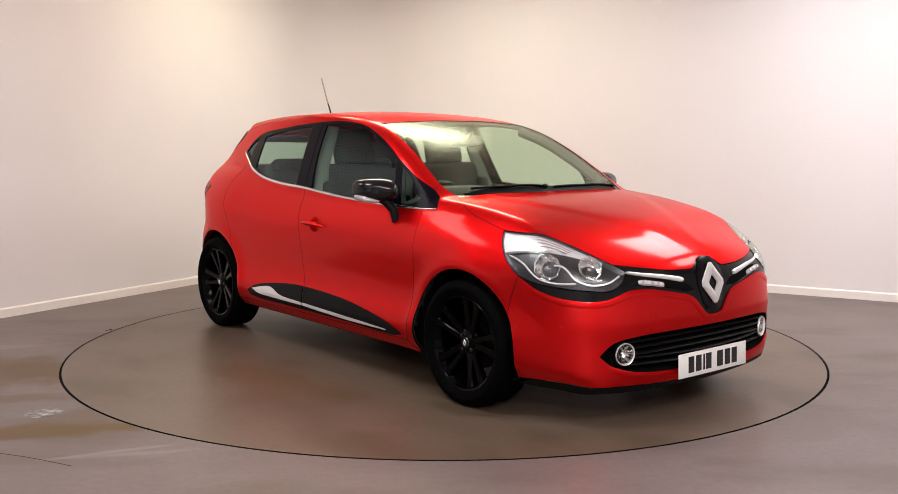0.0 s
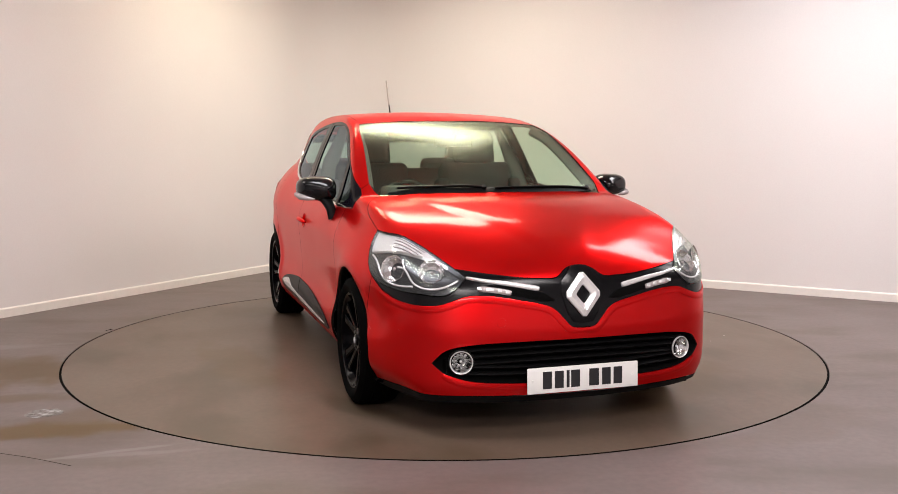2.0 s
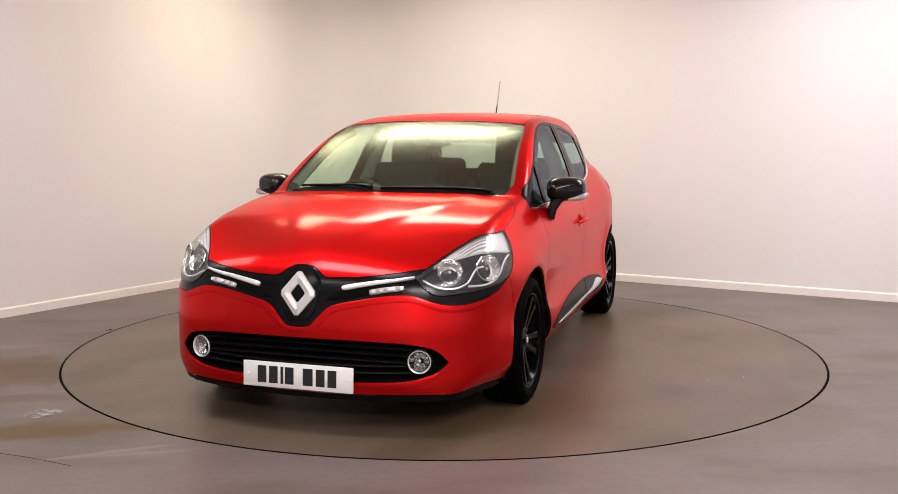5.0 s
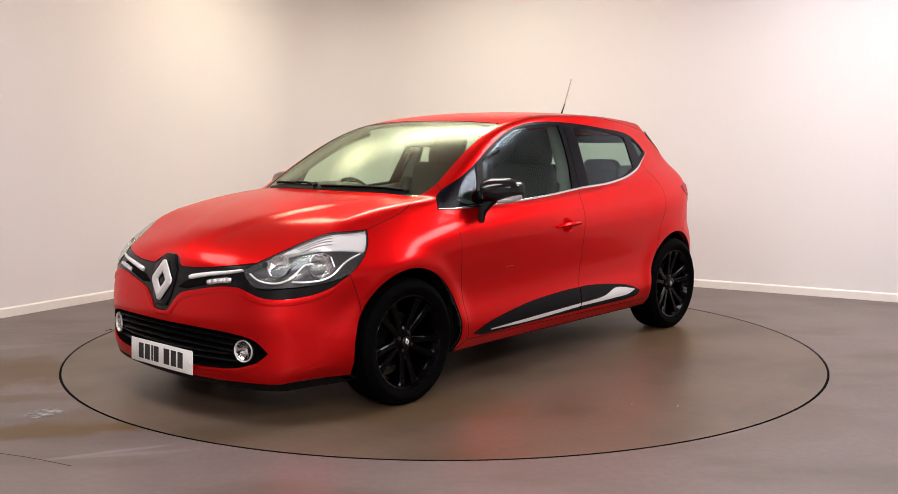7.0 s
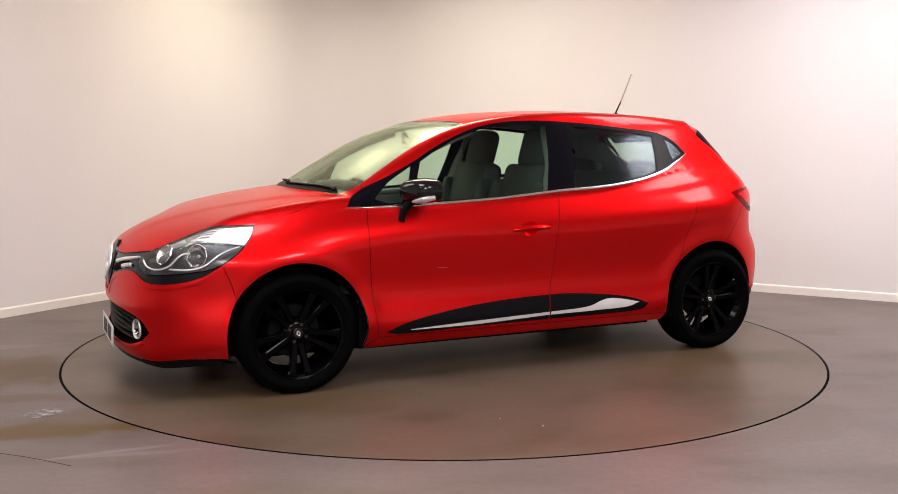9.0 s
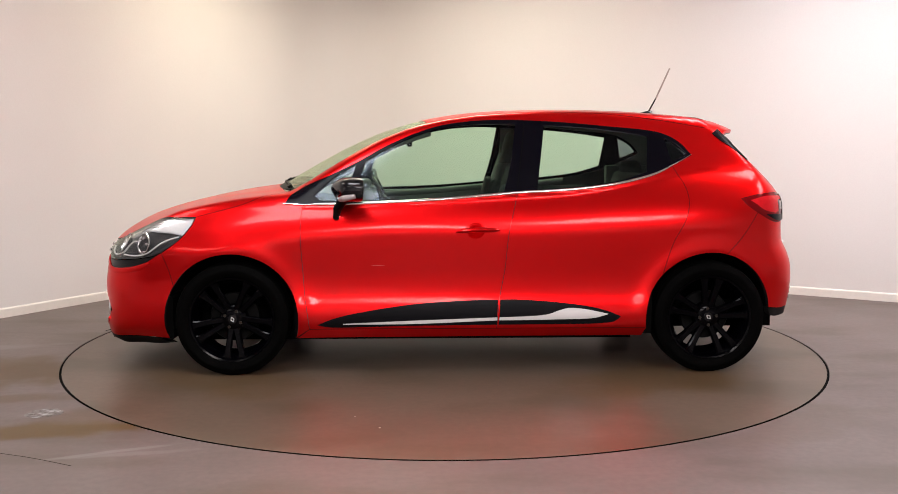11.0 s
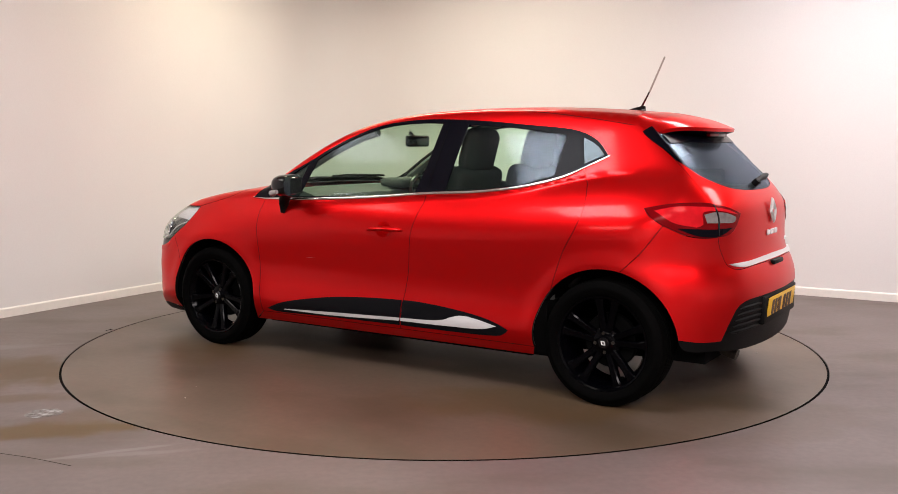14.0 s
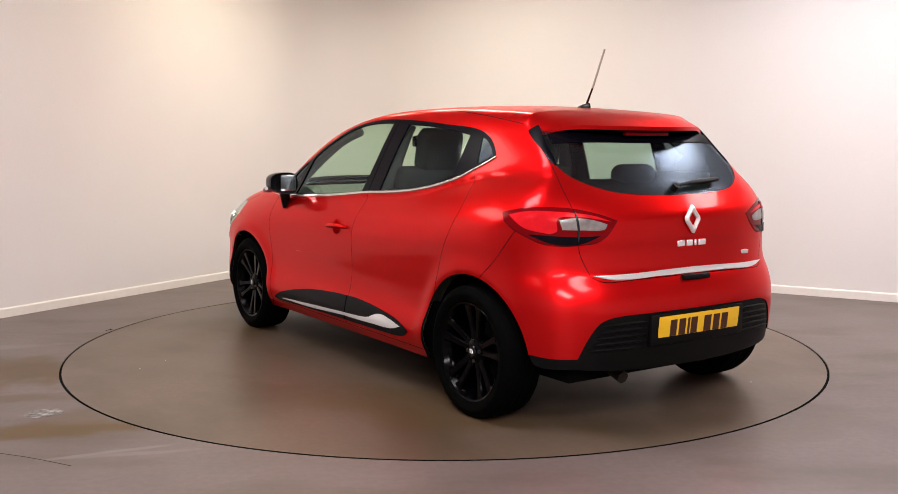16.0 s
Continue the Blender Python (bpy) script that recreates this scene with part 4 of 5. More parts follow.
def build_wheel():
    """One black alloy wheel with its tyre; local z points outwards, the origin lies in the tyre's middle plane."""
    bm = bmesh.new()
    R = 0.2270
    lathe(bm, [(R - 0.016, -0.09), (R + 0.004, -0.092), (R + 0.004, -0.075), (R - 0.02, -0.05), (R - 0.024, 0.05), (R - 0.004, 0.080), (R + 0.006, 0.090), (R + 0.002, 0.094), (R - 0.008, 0.090), (R - 0.020, 0.070), (R - 0.034, 0.045), (R - 0.034, -0.085)], n=64, closed=True)
    wheel = part("wheel", bm, RIM, car, "gloss black alloy wheel with five twin spokes", smooth=35)
    bm = bmesh.new()
    lathe(bm, [(0.0005, 0.064), (0.030, 0.066), (0.055, 0.060), (0.072, 0.048), (0.078, 0.01), (0.0005, 0.0)], n=32)
    part("hub", bm, RIM, wheel)
    shapes = []
    for s in (-1, 1):
        bm = bmesh.new()
        p0, p1 = Vector((0.05 * math.cos(s * 0.24), 0.05 * math.sin(s * 0.24), 0)), Vector(((R - 0.012) * math.cos(s * 0.20), (R - 0.012) * math.sin(s * 0.20), 0))
        t = (p1 - p0).normalized()
        w = Vector((-t.y, t.x, 0))
        rows = []
        for f, h, top, dep in ((0, 0.019, 0.058, 0.03), (0.3, 0.016, 0.064, 0.034), (0.7, 0.017, 0.074, 0.034), (0.92, 0.022, 0.081, 0.034), (1.0, 0.034, 0.082, 0.03)):
            c = p0.lerp(p1, f)
            rows.append([bm.verts.new(c + w * dw * h + Vector((0, 0, z))) for dw, z in ((-1, top - dep), (-1, top - 0.006), (-0.65, top), (0.65, top), (1, top - 0.006), (1, top - dep))])
        for q, r in zip(rows, rows[1:]):
            for i in range(6):
                j = (i + 1) % 6
                bm.faces.new((q[i], q[j], r[j], r[i]))
        bm.faces.new(rows[0][::-1])
        bm.faces.new(rows[-1])
        shapes.append(part("spoke", bm, RIM, wheel, smooth=35))
    for k in range(1, 5):
        for o in shapes:
            c = new("spoke", o.data)
            c.parent = wheel
            c.matrix_local = pose(0, 0, 0, 0, 0, 72 * k)
    bm = bmesh.new()
    T = TYRE_R
    lathe(bm, [(R + 0.001, -0.088), (R + 0.012, -0.100), (R + 0.040, -0.106), (T - 0.025, -0.101), (T - 0.006, -0.088), (T - 0.001, -0.07), (T, -0.04), (T - 0.005, -0.037), (T - 0.005, -0.031), (T, -0.028), (T, -0.004), (T - 0.005, -0.002), (T - 0.005, 0.004), (T, 0.006),
               (T, 0.028), (T - 0.005, 0.031), (T - 0.005, 0.037), (T, 0.04), (T - 0.001, 0.07), (T - 0.006, 0.088), (T - 0.025, 0.101), (R + 0.046, 0.1055), (R + 0.040, 0.1075), (R + 0.034, 0.1055), (R + 0.014, 0.101), (R + 0.004, 0.092)], n=72)
    part("tyre", bm, RUBBER, wheel, "black low-profile tyre", smooth=40)
    bm = bmesh.new()
    lathe(bm, [(0.0005, 0.0745), (0.024, 0.0735), (0.027, 0.070), (0.027, 0.060)], n=28)
    part("centre_cap", bm, BLACK, wheel)
    bm = bmesh.new()
    diamond(bm, 0.011, 0.016, 0.0035, 0.003, Matrix.Translation((0, 0, 0.0745)))
    part("cap_badge", bm, SATIN, wheel)
    for k in range(4):
        a = 2 * math.pi * (k + 0.5) / 4
        bm = bmesh.new()
        lathe(bm, [(0.0005, 0.069), (0.008, 0.069), (0.009, 0.066), (0.009, 0.05)], Matrix.Translation((0.046 * math.cos(a), 0.046 * math.sin(a), 0)), n=6)
        part("wheel_bolt", bm, STEEL, wheel, smooth=0)
    bm = bmesh.new()
    lathe(bm, [(0.0005, -0.01), (0.13, -0.01), (0.135, -0.02), (0.135, -0.035), (0.0005, -0.04)], n=40)
    part("brake_disc", bm, DISC, wheel)
    return wheel


def diamond(bm, w, h, band, depth, m):
    """A hollow raised lozenge in the local xy plane."""
    rows = []
    for sc, z in ((1.0, 0.0), (0.97, depth * 0.7), (1 - band / w * 0.75, depth * 1.4), (1 - band / w * 1.5, depth * 0.8), (1 - band / w * 1.55, 0.0)):
        rows.append([bm.verts.new(m @ Vector((x * sc * w, y * sc * h, z))) for x, y in ((1, 0.12), (0.12, 1), (-0.12, 1), (-1, 0.12), (-1, -0.12), (-0.12, -1), (0.12, -1), (1, -0.12))])
    for a, b in zip(rows, rows[1:]):
        for k in range(8):
            bm.faces.new((a[k], a[(k + 1) % 8], b[(k + 1) % 8], b[k]))


def put_wheels():
    first = build_wheel()
    y = 0.742
    spots = [(AXLE, 1, 20), (-AXLE, 1, 50), (AXLE, -1, 5), (-AXLE, -1, 33)]
    for k, (x, s, a) in enumerate(spots):
        m = pose(x, s * y, HUB_Z, -90 * s, 0, 0) @ pose(0, 0, 0, 0, 0, a)
        if k == 0:
            first.matrix_local = m
        else:
            copy_thing(first, m)


put_wheels()


# ---------------------------------------------------------------- underside and cabin


def slab_part(name, boxes, mat, parent=None, bevel=0.0, label=""):
    bm = bmesh.new()
    for b in boxes:
        box(bm, *b, bevel=bevel)
    return part(name, bm, mat, parent or car, label, smooth=40)


def build_inside():
    slab_part("underbody", [(-0.88, 0.90, -0.75, 0.75, 0.18, 0.30), (-0.90, 1.55, -0.60, 0.60, 0.150, 0.20), (-1.72, -0.92, -0.60, 0.60, 0.212, 0.36), (0.92, 2.0, -0.58, 0.58, 0.165, 0.34), (-0.985, -0.88, 0.50, 0.795, 0.21, 0.47), (-0.985, -0.88, -0.795, -0.50, 0.21, 0.47), (0.90, 0.965, 0.50, 0.79, 0.19, 0.42), (0.90, 0.965, -0.79, -0.50, 0.19, 0.42), (1.625, 1.72, 0.45, 0.755, 0.185, 0.42), (1.625, 1.72, -0.755, -0.45, 0.185, 0.42), (-1.70, -1.635, 0.45, 0.715, 0.29, 0.50), (-1.70, -1.635, -0.715, -0.45, 0.29, 0.50)], INNER, label="dark underside of the car")
    slab_part("engine_bay", [(0.98, 1.93, -0.50, 0.50, 0.34, 0.70), (0.98, 1.70, -0.55, 0.55, 0.66, 0.76)], INNER)
    slab_part("boot_lining", [(-1.70, -0.95, -0.50, 0.50, 0.30, 0.80), (-1.62, -0.95, -0.56, 0.56, 0.72, 0.86)], INNER)
    for x in (AXLE, -AXLE):
        for s in (1, -1):
            bm = bmesh.new()
            A = np.linspace(radians(-8), radians(188), 30) if x > 0 else np.linspace(radians(-12), radians(176), 30)
            r = 0.367
            rows = [[bm.verts.new((x + q * math.cos(a), s * yy, HUB_Z + q * math.sin(a))) for yy, q in ((0.800 if x > 0 else 0.775 - 0.085 * float(fade(a, 2.2, 2.95)), r), (0.77 if x > 0 else 0.765 - 0.085 * float(fade(a, 2.2, 2.95)), r + 0.003), (0.54, r))] for a in A]
            hub = [bm.verts.new((x + r * math.cos(a), s * 0.54, HUB_Z + r * math.sin(a))) for a in A]
            for a, b in zip(rows, rows[1:]):
                for k in range(2):
                    bm.faces.new((a[k], a[k + 1], b[k + 1], b[k]))
            bm.faces.new(hub)
            part("wheel_arch_liner", bm, INNER, car)
    # door inner cards and side walls of the cabin
    for s in (1, -1):
        slab_part("door_card", [(-0.17, 0.95, s * 0.70, s * 0.735, 0.28, 0.93), (-0.98, -0.18, s * 0.69, s * 0.725, 0.28, 0.96)], DASH, bevel=0.01)
        slab_part("rear_side_lining", [(-1.42, -0.99, s * 0.55, s * 0.62, 0.70, 1.10), (-1.60, -1.40, s * 0.50, s * 0.57, 0.70, 1.02)], DASH, bevel=0.015)
    # headliner, following the roof from below
    bm = bmesh.new()
    xs, ys = np.linspace(0.16, -1.34, 22), np.linspace(-0.52, 0.52, 15)
    gx, gy = np.meshgrid(xs, ys, indexing="ij")
    P, _ = meet(np.stack([gx.ravel(), gy.ravel(), np.full(gx.size, 1.9)], 1), np.array((0, 0, -1.0)), 1.4)
    V = [bm.verts.new((p[0], p[1], p[2] - 0.028)) for p in P]
    for i in range(21):
        for j in range(14):
            a = i * 15 + j
            bm.faces.new((V[a], V[a + 15], V[a + 16], V[a + 1]))
    part("headliner", bm, LINING, car)
    # dashboard with a cowl over the dials, right-hand drive
    bm = bmesh.new()
    prof = [(1.06, 0.955), (0.92, 0.975), (0.78, 0.968), (0.66, 0.935), (0.60, 0.86), (0.62, 0.72), (0.70, 0.60), (0.74, 0.45), (1.06, 0.45)]
    ends = [[bm.verts.new((x - 0.18 * (yy / 0.66) ** 2 * (0.6 if x > 0.8 else 0.25), yy, z)) for x, z in prof] for yy in np.linspace(-0.66, 0.66, 13)]
    for a, b in zip(ends, ends[1:]):
        for k in range(len(prof)):
            j = (k + 1) % len(prof)
            bm.faces.new((a[k], a[j], b[j], b[k]))
    bm.faces.new(ends[0])
    bm.faces.new(ends[-1][::-1])
    dash = part("dashboard", bm, DASH, car, "dark grey dashboard", smooth=35)
    bm = bmesh.new()
    box(bm, 0.60, 0.80, -0.52, -0.20, 0.95, 1.015, 0.03, 3)
    part("dial_cowl", bm, DASH, dash)
    # steering wheel
    m = pose(0.50, -0.36, 0.86, 0, -66, 0)
    bm = bmesh.new()
    pts = [m @ Vector((0.182 * math.cos(a), 0.182 * math.sin(a), 0)) for a in np.linspace(0, 2 * math.pi, 41)]
    tube(bm, pts, 0.016, 10)
    for a in (0, math.pi / 2, -math.pi / 2):
        tube(bm, [m @ Vector((0.03 * math.cos(a), 0.03 * math.sin(a), -0.01)), m @ Vector((0.175 * math.cos(a), 0.175 * math.sin(a), 0))], 0.018, 8, 0.5)
    lathe(bm, [(0.0005, 0.025), (0.05, 0.02), (0.065, 0.0), (0.06, -0.03), (0.03, -0.12), (0.0005, -0.12)], m, n=24)
    part("steering_wheel", bm, BLACK, car, "black leather steering wheel")
    # seats
    def seat(name, x, y, w, back_h, rear=False):
        bm = bmesh.new()
        box(bm, x - 0.26, x + 0.26, y - w / 2, y + w / 2, 0.42, 0.56, 0.05, 3)
        ob = part(name, bm, FABRIC, car, "dark grey cloth seat")
        bm = bmesh.new()
        lean = pose(x - 0.24, y, 0.52, 0, -15, 0)
        box(bm, -0.07, 0.06, -w / 2, w / 2, 0.0, back_h, 0.05, 3, lean)
        if not rear:
            for s in (1, -1):
                box(bm, -0.02, 0.10, s * w / 2 - 0.05, s * w / 2 + 0.035, 0.08, back_h - 0.12, 0.03, 3, lean)
        part("backrest", bm, FABRIC, ob)
        for yy in ((0,) if not rear else (-0.36, 0.36)):
            bm = bmesh.new()
            low = back_h - 0.03
            box(bm, -0.06, 0.055, yy - 0.14, yy + 0.14, low, low + (0.25 if not rear else 0.11), 0.055, 4, lean)
            h = part("headrest", bm, FABRIC, ob)
            for q in (-0.06, 0.06):
                bm = bmesh.new()
                tube(bm, [lean @ Vector((0, yy + q, back_h - 0.03)), lean @ Vector((0, yy + q, low + 0.03))], 0.006, 8)
                part("headrest_post", bm, CHROME, h)
    seat("driver_seat", 0.10, -0.36, 0.50, 0.62)
    seat("passenger_seat", 0.10, 0.36, 0.50, 0.62)
    seat("rear_bench", -0.72, 0.0, 1.24, 0.56, True)
    slab_part("parcel_shelf", [(-1.60, -1.02, -0.52, 0.52, 0.945, 0.97)], DASH, bevel=0.008)
    # inner mirror and its stalk
    bm = bmesh.new()
    box(bm, 0.325, 0.36, -0.115, 0.115, 1.225, 1.295, 0.014, 3)
    tube(bm, [(0.36, 0, 1.275), (0.40, 0, 1.315)], 0.012, 8)
    part("inner_mirror", bm, BLACK, car)
    # inner pillar covers between the doors, along the screen pillars and the door tops
    for s in (1, -1):
        bm = bmesh.new()
        L = SCREEN_SIDE * np.array((1, s, 1)) - unit(slope(SCREEN_SIDE * np.array((1, s, 1)))) * 0.042
        tube(bm, [Vector(p) + Vector((-0.02, s * 0.012, 0)) for p in L[::3]], 0.036, 10, 0.8)
        part("screen_pillar_trim", bm, LINING, car)
        bm = bmesh.new()
        tube(bm, [Vector((x, s * (float(cabin(x)) - 0.035), float(belt(x)) - 0.030)) for x in np.linspace(0.82, -0.72, 16)], 0.026, 10, 0.9)
        part("door_top_trim", bm, DASH, car)
        bm = bmesh.new()
        tube(bm, [(-0.20, s * 0.68, 0.9), (-0.27, s * 0.615, 1.13), (-0.31, s * 0.52, 1.34)], 0.05, 10, 0.4)
        part("pillar_trim", bm, LINING, car)


build_inside()


# ---------------------------------------------------------------- lamps, grilles, trim


def headlamps():
    lens = ring(LAMP_TIP, LAMP_LOW, LAMP_BACK, rev(HOOD_LAMP))
    way = (0.72, 0.62, 0.3)
    lamps = skin("headlamp", lens, way, LAMPGREY, car, offset=-0.030, flange=-0.029, gap=0.004, step=0.03, label="headlamp with chrome reflectors under a clear lens")
    P, F = fill(lens, [], way, 0.03)
    band = ring(HOOD_LAMP, rev(LAMP_BACK)[: len(LAMP_BACK) // 2], edge(tuple(rev(LAMP_BACK)[len(LAMP_BACK) // 2 - 1]), (1.64, 0.775, 0.775), (1.75, 0.688, 0.752), (1.831, 0.605, 0.733), (1.93, 0.528, 0.704), (1.940, 0.522, 0.703)))
    for lamp, s in zip(lamps, (1, -1)):
        q, f = (P, F) if s > 0 else mirrored(P, F)
        ob = new("lens", skin_mesh("lens", q, f, LENS, offset=0.0, gap=0.0015, flange=0))
        ob.parent = lamp
        ob.visible_shadow = False
        q, f = fill(band, [], way, 0.025)
        q, f = (q, f) if s > 0 else mirrored(q, f)
        ob = new("indicator_reflector", skin_mesh("indicator_reflector", q, f, BRIGHT, offset=-0.012, gap=0.004, flange=0.02))
        ob.parent = lamp
        ob["label"] = "bright silver indicator band"
        flip = np.array((1, s, 1))
        for pts in (((1.575, 0.800, 0.752), (1.627, 0.805, 0.742), (1.676, 0.807, 0.720), (1.715, 0.811, 0.690), (1.751, 0.804, 0.664), (1.797, 0.786, 0.648), (1.853, 0.753, 0.643), (1.90, 0.705, 0.645)),
                    ((1.794, 0.727, 0.710), (1.822, 0.706, 0.702), (1.854, 0.699, 0.684), (1.894, 0.695, 0.658), (1.938, 0.662, 0.640), (1.968, 0.62, 0.640), (1.985, 0.575, 0.650), (1.986, 0.525, 0.672))):
            L = edge(*pts) * flip
            N = unit(slope(L))
            bm = bmesh.new()
            tube(bm, [Vector(p) for p in (L - N * 0.010)], 0.0046, 8)
            part("chrome_strip", bm, BRIGHT, lamp)
        for (x, y, z), r in (((1.895, 0.612, 0.688), 0.050), ((1.775, 0.745, 0.703), 0.053)):
            c = snap([(x, y, z)])[0] * flip
            n = (Vector((0.93, s * 0.36, 0.05)) + 1.2 * Vector(unit(slope(np.array([c])))[0])).normalized()
            m = Matrix.Translation(Vector(c) - n * 0.034) @ n.to_track_quat("Z", "Y").to_matrix().to_4x4()
            bm = bmesh.new()
            lathe(bm, [(0.0005, -0.012), (r * 0.3, -0.010), (r * 0.62, -0.002), (r * 0.9, 0.010), (r * 1.08, 0.022), (r * 1.14, 0.019)], m, n=9)
            part("reflector_bowl", bm, SILVER, lamp, smooth=0)
            bm = bmesh.new()
            lathe(bm, [(0.0005, 0.010), (0.005, 0.009), (0.008, 0.004), (0.008, -0.010)], m, n=14)
            part("bulb_cap", bm, CLEARLENS, lamp)
        # fine ribs in the indicator lens
        for k in range(4):
            i0, i1 = int(0.34 * len(HOOD_LAMP)), int((0.70 - 0.03 * k) * len(HOOD_LAMP))
            pts = snap(HOOD_LAMP[i0:i1] + np.array((-0.004, 0.013, -0.013)) * (k + 0.8)) * flip
            bm = bmesh.new()
            tube(bm, [Vector(p) for p in (pts - unit(slope(pts)) * 0.0105)], 0.0024, 6)
            part("lens_rib", bm, CLEARLENS, lamp)



headlamps()


def nose_details():
    # black void and slats of the lower grille
    slot = ring(GRILLE_TOP, GRILLE_LOW, centre(0.246, 0.419, 1))
    back = skin("lower_grille", slot, (0.9, 0.4, 0), INNER, car, halves="whole", offset=-0.055, flange=-0.05, gap=0, step=0.03, label="black lower grille with horizontal slats")[0]
    for z in (0.275, 0.305, 0.335, 0.365, 0.393):
        bm = bmesh.new()
        rows = []
        for y in np.linspace(-0.50, 0.50, 31):
            x = float(nose(z) - 0.22 * y * y - abs(y) ** 8)
            zz = z - 0.012 * (y / 0.5) ** 2 * (1 if z > 0.33 else -0.6)
            rows.append([bm.verts.new((x + dx, y, zz + dz)) for dx, dz in ((-0.05, -0.007), (-0.024, -0.006), (-0.019, 0.0), (-0.024, 0.006), (-0.05, 0.009))])
        for a, b in zip(rows, rows[1:]):
            for k in range(4):
                bm.faces.new((a[k], a[k + 1], b[k + 1], b[k]))
        part("slat", bm, PLASTIC, back, smooth=50)
    for s in (1, -1):
        c = Vector((2.038, s * 0.525, 0.333))
        n = Vector((1, s * 0.25, 0)).normalized()
        m = Matrix.Translation(c - n * 0.012) @ n.to_track_quat("Z", "Y").to_matrix().to_4x4()
        bm = bmesh.new()
        lathe(bm, [(0.054, -0.03), (0.056, 0.001), (0.046, 0.003), (0.042, -0.02)], m, n=36)
        fog = part("fog_lamp", bm, PLASTIC, car, "round fog lamp with chrome ring")
        bm = bmesh.new()
        lathe(bm, [(0.0495, -0.004), (0.0505, 0.006), (0.0485, 0.010), (0.0455, 0.008), (0.043, -0.006)], m, n=40)
        part("chrome_ring", bm, BRIGHT, fog)
        bm = bmesh.new()
        lathe(bm, [(0.0005, -0.030), (0.010, -0.028), (0.022, -0.020), (0.034, -0.008), (0.042, 0.002)], m, n=11)
        part("reflector", bm, FOGGLASS, fog, smooth=0)
        bm = bmesh.new()
        bmesh.ops.create_uvsphere(bm, u_segments=12, v_segments=8, radius=0.007, matrix=m @ Matrix.Translation((0, 0, -0.018)))
        part("bulb", bm, BRIGHT, fog)
        bm = bmesh.new()
        lathe(bm, [(0.0005, 0.007), (0.02, 0.006), (0.042, 0.001)], m, n=32)
        o = part("lens", bm, LENS, fog)
        o.visible_shadow = False
        # bright strips and running lights in the upper grille
        up = edge((1.994, s * 0.492, 0.681), (2.022, s * 0.42, 0.671), (2.045, s * 0.33, 0.660), (2.066, s * 0.24, 0.646), (2.075, s * 0.195, 0.638))
        beading("grille_strip", up, np.interp(np.linspace(0, 1, len(up)), [0, 0.5, 1], [0.010, 0.019, 0.024]), 0.008, BRIGHT, car, both=False, label="polished grille strip", taper=0.7)
        dark = edge((2.02, s * 0.45, 0.640), (2.05, s * 0.33, 0.632), (2.075, s * 0.22, 0.612), (2.095, s * 0.13, 0.590))
        beading("grille_slot", dark, 0.036, 0.003, INNER, car, both=False)
        drl = edge((2.025, s * 0.445, 0.640), (2.045, s * 0.38, 0.634), (2.064, s * 0.315, 0.624))
        led = beading("running_light", drl, 0.024, 0.005, CLEARLENS, car, both=False, label="clear running light", taper=0.8)[0]
        for k in range(5):
            p = drl[int((0.08 + 0.20 * k) * (len(drl) - 1))]
            n = unit(slope(np.array([p])))[0]
            bm = bmesh.new()
            box(bm, -0.0095, 0.0095, -0.0075, 0.0075, 0.0, 0.007, 0.002, 1, Matrix.Translation(p + n * 0.003) @ Vector(n).to_track_quat("Z", "Y").to_matrix().to_4x4())
            part("led", bm, BRIGHT, led)
    # raised black shield round the badge, and the lozenge badge
    bm = bmesh.new()
    rows = []
    for sc, dx in ((1.0, -0.012), (1.0, 0.001), (0.90, 0.004), (0.0, 0.004)):
        ring_v = []
        for y, z in ((0.0, 0.732), (0.036, 0.728), (0.056, 0.705), (0.092, 0.668), (0.094, 0.610), (0.070, 0.530), (0.044, 0.494), (0.0, 0.488), (-0.044, 0.494), (-0.070, 0.530), (-0.094, 0.610), (-0.092, 0.668), (-0.056, 0.705), (-0.036, 0.728)):
            zz = 0.61 + (z - 0.61) * max(sc, 0.02)
            yy = y * max(sc, 0.02)
            ring_v.append(bm.verts.new((float(nose(zz)) - 0.22 * yy * yy + dx, yy, zz)))
        rows.append(ring_v)
    for a, b in zip(rows, rows[1:]):
        for k in range(14):
            bm.faces.new((a[k], a[(k + 1) % 14], b[(k + 1) % 14], b[k]))
    bm.faces.new(rows[-1])
    shield = part("badge_shield", bm, GRILLEBLACK, car, "gloss black badge surround", smooth=50)
    bm = bmesh.new()
    tilt = math.degrees(math.atan2(float(nose(0.69) - nose(0.53)), 0.16))
    diamond(bm, 0.079, 0.095, 0.031, 0.009, pose(2.0995, 0, 0.610, 90 + tilt, 0, 90))
    part("front_badge", bm, SATIN, shield, "satin silver lozenge badge", smooth=0)
    # beads added along the grille band and lower opening to draw the bumper's highlight line
    for line, depth in ((BUMPER_TOP[:-6], 0.003), (GRILLE_LOW[4:], 0.004)):
        for s in (1, -1):
            beading("bumper_highlight_bead", snap((line + np.array((0, 0, -0.014))) * np.array((1, s, 1))), 0.030, depth, RED, car, both=False, taper=0.6)
    # parking sensor cap and tow cover
    c = snap([(2.06, -0.36, 0.50)])[0]
    n = Vector(unit(slope(np.array([c])))[0])
    bm = bmesh.new()
